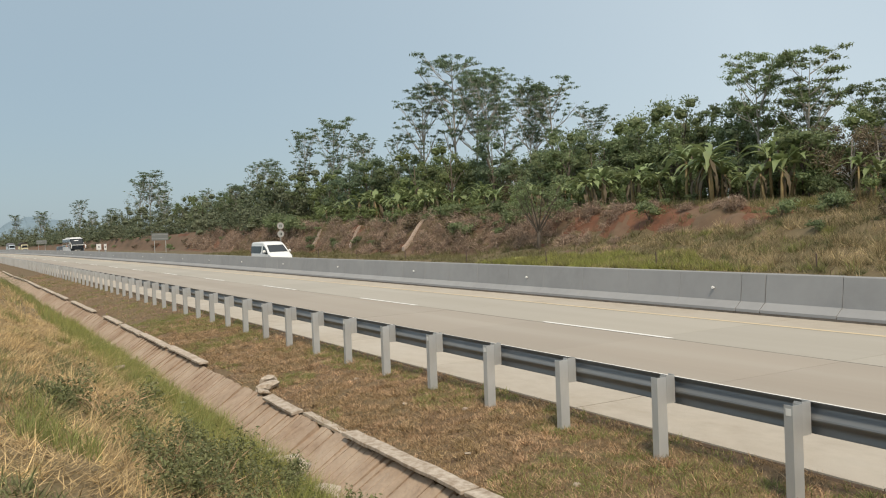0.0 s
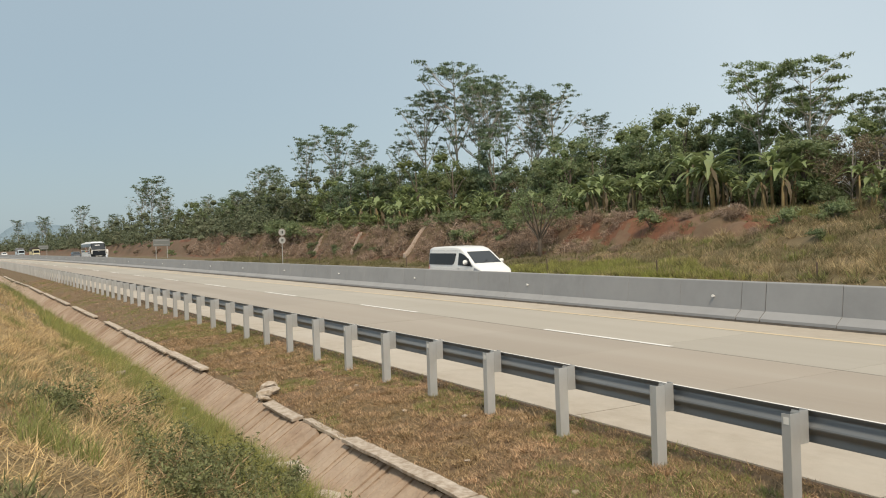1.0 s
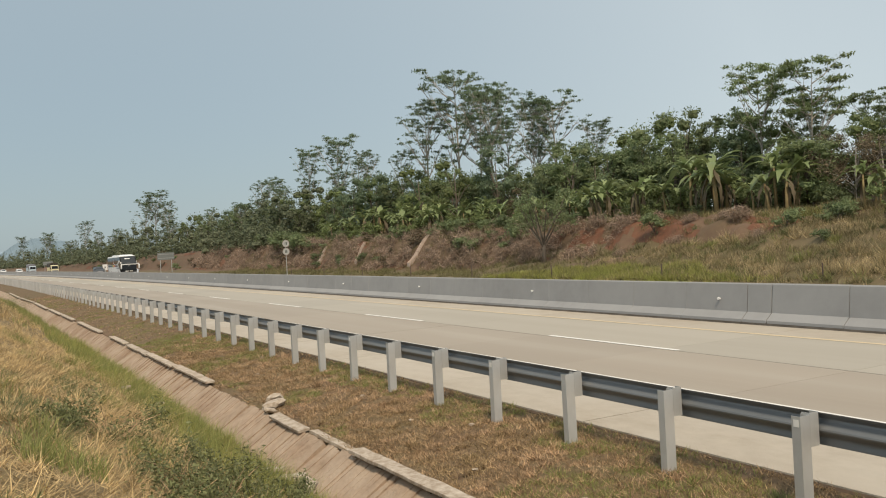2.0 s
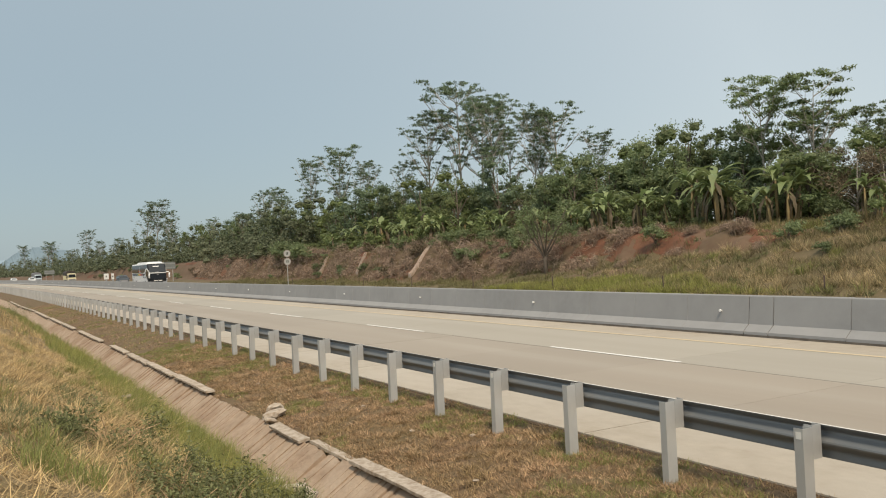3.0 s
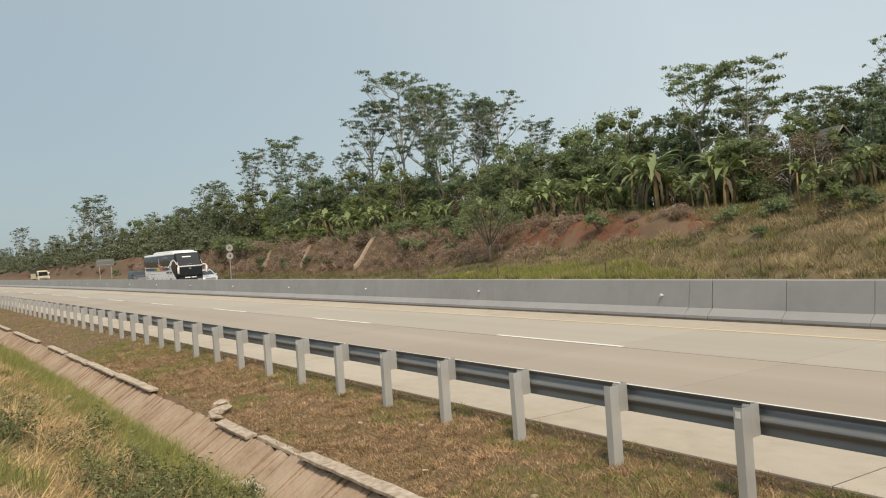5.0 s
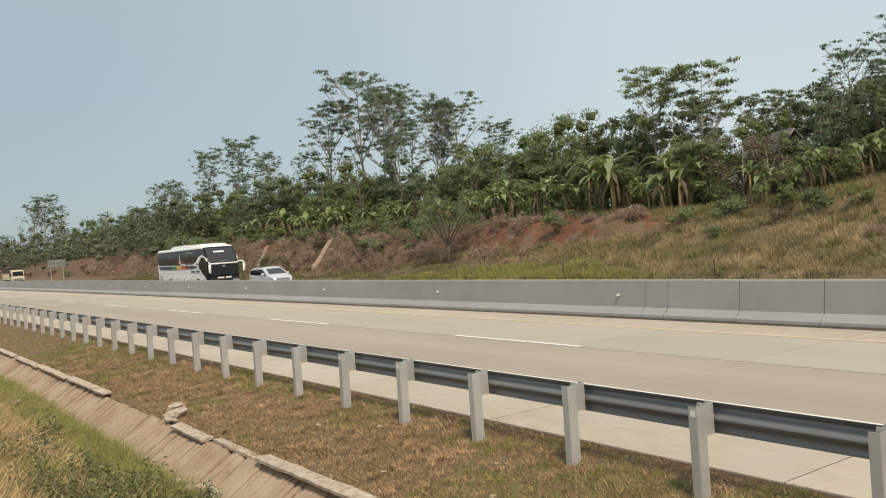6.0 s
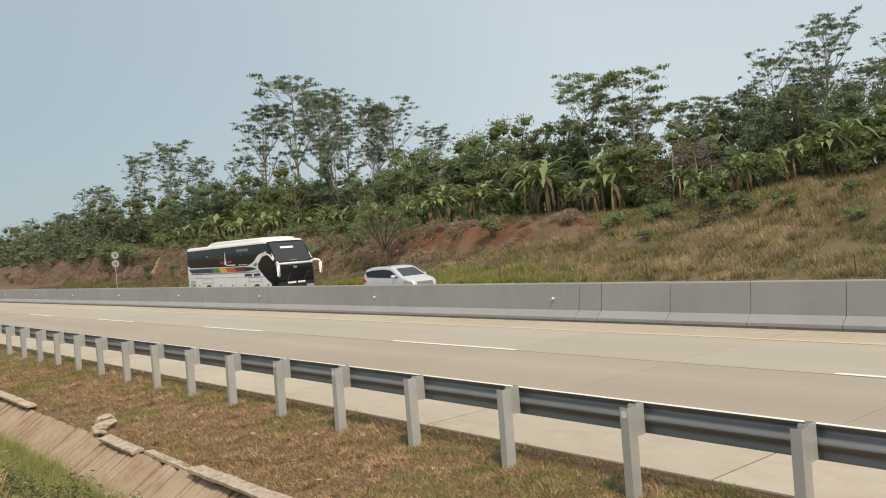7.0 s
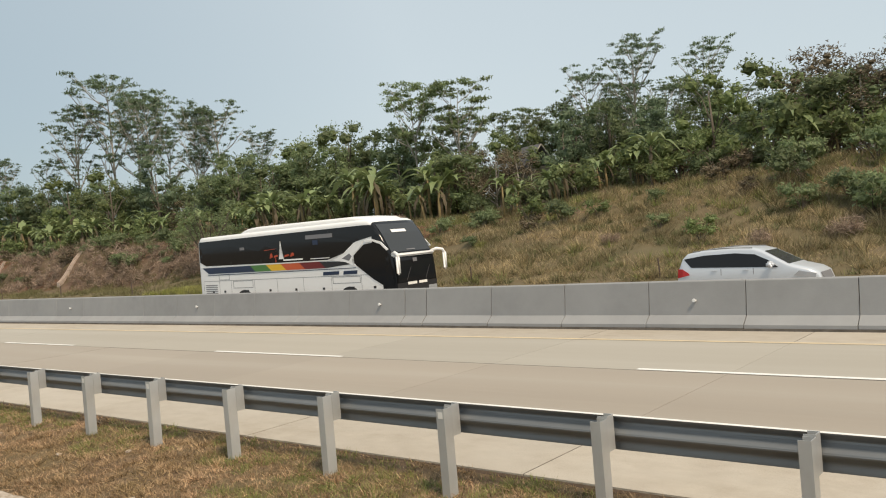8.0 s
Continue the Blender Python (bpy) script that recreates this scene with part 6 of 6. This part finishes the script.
    blades("far_grass", "bright green grass on the far verge", BRIGHT_BLADE, scatter(60000, -54, -28, 33, 37.5, 14, lambda x, s: s < 33.4 + 2.5 * smoothstep(-54, -44, x) * smoothstep(-28, -38, x) + 1.3 * patch(x, s, 0.35, 41), 0.16), 0.38, 0.03, 0.6, False)
    blades("slope_grass", slope, SLOPE_STRAW, scatter(95000, -45, 4, 32.8, 47, 34, lambda x, s: patch(x, s, 0.3, 51) > -0.3 and not (39.7 < s < 42.2 and x < -35), 0.16), 0.38, 0.022, 1.0, False)
    blades("slope_grass", slope, SLOPE_DULL, scatter(100000, -130, 4, 32.8, 46.5, 22, lambda x, s: patch(x, s, 0.25, 61) > -0.3 and not (39.5 < s < 42.2 and -57 < x < -35 and patch(x, s, 0.8, 62) < 0.1), 0.2), 0.42, 0.03, 0.8, False)
    blades("slope_weeds", "low olive weeds on the far slope", WEED_LEAF, scatter(30000, -40, 4, 33, 46.5, 40, lambda x, s: patch(x, s, 0.35, 81) > 0.1), 0.4, 0.04, 0.9, False)
    blades("crest_grass", "green grass along the crest", GREEN_BLADE, scatter(22000, -120, 2, 42.2, 47.5, 10, lambda x, s: patch(x, s, 0.3, 71) > -0.1), 0.4, 0.035, 0.6, False)
    tussocks("straw_tussock", "tufts of dry yellow grass on the near bank", STRAW, 460, 80, -30, -9.5, -0.9, 3.4, 0.22, 0.010, 0.5, lambda x, s: patch(x, s, 0.55, 91) > 0.05)
    tussocks("green_tussock", "tufts of green grass beside the ditch", GREEN_BLADE, 260, 70, -30, -3.0, 1.4, 4.0, 0.40, 0.011, 0.30, green_bank)
    tussocks("slope_tussock", "tufts of pale dry grass on the far slope", SLOPE_STRAW, 1100, 34, -40, 3, 33.2, 46.5, 0.62, 0.03, 0.5, lambda x, s: patch(x, s, 0.3, 93) > -0.1 and not (39.7 < s < 42.2 and x < -35))
    tussocks("slope_tussock", "tufts of green grass on the far slope", GREEN_BLADE, 500, 30, -40, 3, 33.2, 46, 0.6, 0.035, 0.45, lambda x, s: patch(x, s, 0.22, 97) > 0.12)
    tussocks("slope_tussock", "tufts of olive grass on the far slope", SLOPE_DULL, 900, 34, -125, 3, 33.2, 46.5, 0.62, 0.035, 0.5, lambda x, s: patch(x, s, 0.3, 95) > -0.05 and not (39.7 < s < 42.2 and -57 < x < -35))
    tussocks("verge_tussock", "small brown grass tufts on the mown verge", LITTER, 2700, 22, -32, 3, 5.28, 7.85, 0.12, 0.013, 0.17)
    tussocks("verge_tussock", "small green grass tufts on the mown verge", GREEN_BLADE, 900, 22, -32, 3, 5.3, 7.9, 0.12, 0.012, 0.15, lush)
    # leafy weeds on the near bank
    for k, (x, s, size) in enumerate(((-9.8, 1.9, 0.75), (-10.6, 2.5, 0.7), (-9.0, 2.7, 0.6), (-11.8, 1.5, 0.8), (-9.9, 2.9, 0.6), (-8.2, 1.6, 0.6), (-9.4, 2.3, 0.65), (-10.2, 3.2, 0.55), (-8.5, 2.0, 0.55), (-7.6, 2.3, 0.55), (-8.8, 3.5, 0.5), (-11.2, 0.8, 0.5), (-45, 1.4, 1.4))):
        wr = np.random.default_rng(200 + k)
        weed = thing("weed_plant", "dull green leafy weed on the near bank", "weed", on_road(x, s, height(x, s) - 0.03, wr.uniform(0, 360)), "weeds on the bank")
        bm, spots = bmesh.new(), []
        for j in range(14):
            a = wr.uniform(0, 2 * math.pi)
            p = (math.cos(a) * size * wr.uniform(0.2, 0.9), math.sin(a) * size * wr.uniform(0.2, 0.9), size * wr.uniform(0.15, 0.65))
            tube(bm, [(0, 0, -0.05), (p[0] * 0.5, p[1] * 0.5, p[2] * 0.7), p], [0.008, 0.006, 0.003], 4, caps=False)
            spots.append((*p, size * 0.28))
        part("stem", bm, LITTER, weed)
        part("foliage", leaf_mesh("foliage", leaves(wr, pads(wr, spots, 150 / (size * 0.28) ** 2 * 0.8, 0.6), 0.05, 0.018, 0.2), WEED_LEAF), None, weed)


grow()

# ---- a house among the trees and the hazy distance ----
ROOF_TILE = mat("dark_roof_tile", (0.13, 0.13, 0.14), 0.8, second=(0.19, 0.18, 0.18), scale=3, amount=0.6)
HOUSE_WALL = mat("house_plaster", (0.40, 0.36, 0.30), 0.9, second=(0.3, 0.27, 0.22), scale=2, amount=0.6)


def build_distance():
    house = thing("house", "small house with a dark pitched roof among trees", "house", on_road(-33.4, 52.3, height(-33.4, 52.3) - 0.5, -25))
    part("wall", boxed(-1.1, 1.1, -0.9, 0.9, -0.3, 3.5), HOUSE_WALL, house)
    bm = bmesh.new()
    for sign in (-1, 1):
        vs = [bm.verts.new(p) for p in ((-1.3, sign * 1.2, 3.4), (1.3, sign * 1.2, 3.4), (1.3, 0, 4.9), (-1.3, 0, 4.9))]
        ws = [bm.verts.new(v.co + Vector((0, 0, 0.15))) for v in vs]
        bm.faces.new(vs), bm.faces.new(ws[::-1])
        for i in range(4):
            bm.faces.new((vs[i], ws[i], ws[(i + 1) % 4], vs[(i + 1) % 4]))
    part("roof", bm, ROOF_TILE, house, "dark tiled pitched roof")
    for sign in (-1, 1):
        board = tube(bmesh.new(), [(1.32, sign * 1.22, 3.47), (1.32, 0, 5.0)], [0.045, 0.045], 4)
        part("gable_board", board, HOUSE_WALL, house, "pale gable edge board")
    for x in (-0.5, 0.5):
        win = part("window", boxed(x - 0.3, x + 0.3, -0.94, -0.9, 1.2, 2.3), DARK_GLASS, house)
        part("frame", boxed(x - 0.36, x + 0.36, -0.96, -0.902, 2.3, 2.38), BARK, win)
    # the air's blue-grey haze is mixed into each hill's colour, the last tuple
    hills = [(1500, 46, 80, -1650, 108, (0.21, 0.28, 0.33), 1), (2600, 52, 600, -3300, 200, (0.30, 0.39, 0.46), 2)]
    for far, top, half, x0, y0, colour, seed in hills:
        verts, faces = [], []
        n = 90
        for i in range(n + 1):
            t = i / n * 2 - 1
            y = y0 + t * half
            h = top * max(0.0, 1 - t * t) ** 0.8 * (1 + 0.12 * noise.noise((t * 5, seed, 0))) + top * 0.035 * noise.noise((t * 26, seed, 2)) + 3
            for k, (dx, f) in enumerate(((120, 0.0), (60, 0.75), (0, 1.0), (-200, 0.0))):
                verts.append((x0 + dx, y, h * f - (4 if f == 0 else 0)))
        for i in range(n):
            for k in range(3):
                faces.append((i * 4 + k, i * 4 + 4 + k, i * 4 + 5 + k, i * 4 + 1 + k))
        me = raw("distant_hill", verts, faces, (mat("haze_tinted_hill_%d" % seed, colour, 1.0, second=tuple(c * 0.85 for c in colour), scale=0.05, amount=0.8, spec=0.0),))
        tagged(new("backdrop", me), "wooded hill on the horizon with haze in its colour", "hill", kind="structure")


build_distance()


# ---- what moves ----
def motions():
    def drive(ob, keys, s):
        rows = []
        for t, x in keys:
            rows.append((t, on_road(x, s)))
        walk(ob, rows)

    drive(van, [(0, -70.6), (0.5, -55.0), (1.0, -38.7), (1.5, -21.1), (2.0, -3.6), (3.0, 31), (5.0, 100), (8.0, 203)], 23.3)
    drive(bus, [(0, -198.5), (1.0, -175.6), (1.5, -163.2), (2.8, -135.2), (3.5, -121.6), (4.2, -106.6), (5.3, -83.4), (5.5, -79.7), (6.0, -69.5), (6.5, -59.0), (7.0, -48.9), (7.5, -37.4), (8.0, -27.2)], 24.65)
    drive(suv, [(0, -204), (1.5, -166), (2.8, -137.5), (3.5, -125), (4.2, -108), (5.3, -77.2), (5.5, -71.9), (6.5, -47.8), (7.0, -35.8), (7.5, -22.0), (8.0, -9.1)], 26.6)
    drive(dark_car, [(0, -236.8), (1.5, -205.2), (3.0, -168.5), (4.0, -145.5), (4.7, -124), (5.5, -100), (6.5, -69), (8.0, -34)], 27.6)
    drive(yellow_truck, [(0, -313), (1.7, -272.5), (2.8, -241), (3.5, -225), (4.2, -207), (5.5, -177), (6.5, -152), (8.0, -115)], 27.8)
    drive(pale_truck, [(0, -345), (1.7, -314), (2.8, -302), (4.2, -290), (8.0, -250)], 27.8)
    drive(white_car, [(0, -366), (1.7, -322), (2.8, -291), (4.2, -255), (8.0, -160)], 24.6)
    drive(last_car, [(0, -414), (1.5, -373), (3.0, -332), (4.2, -300), (8.0, -200)], 24.6)
    # the coach's wheels roll
    for wheel in [o for o in bus.children if o.name.startswith("wheel") and not o.name.startswith("wheel_arch")]:
        place = wheel.matrix_local.translation.copy()
        walk(wheel, [(k / 30, pose(*place, 0, math.degrees(21.4 * k / 30 / 0.5) % 360.0, 0)) for k in range(241)])


motions()
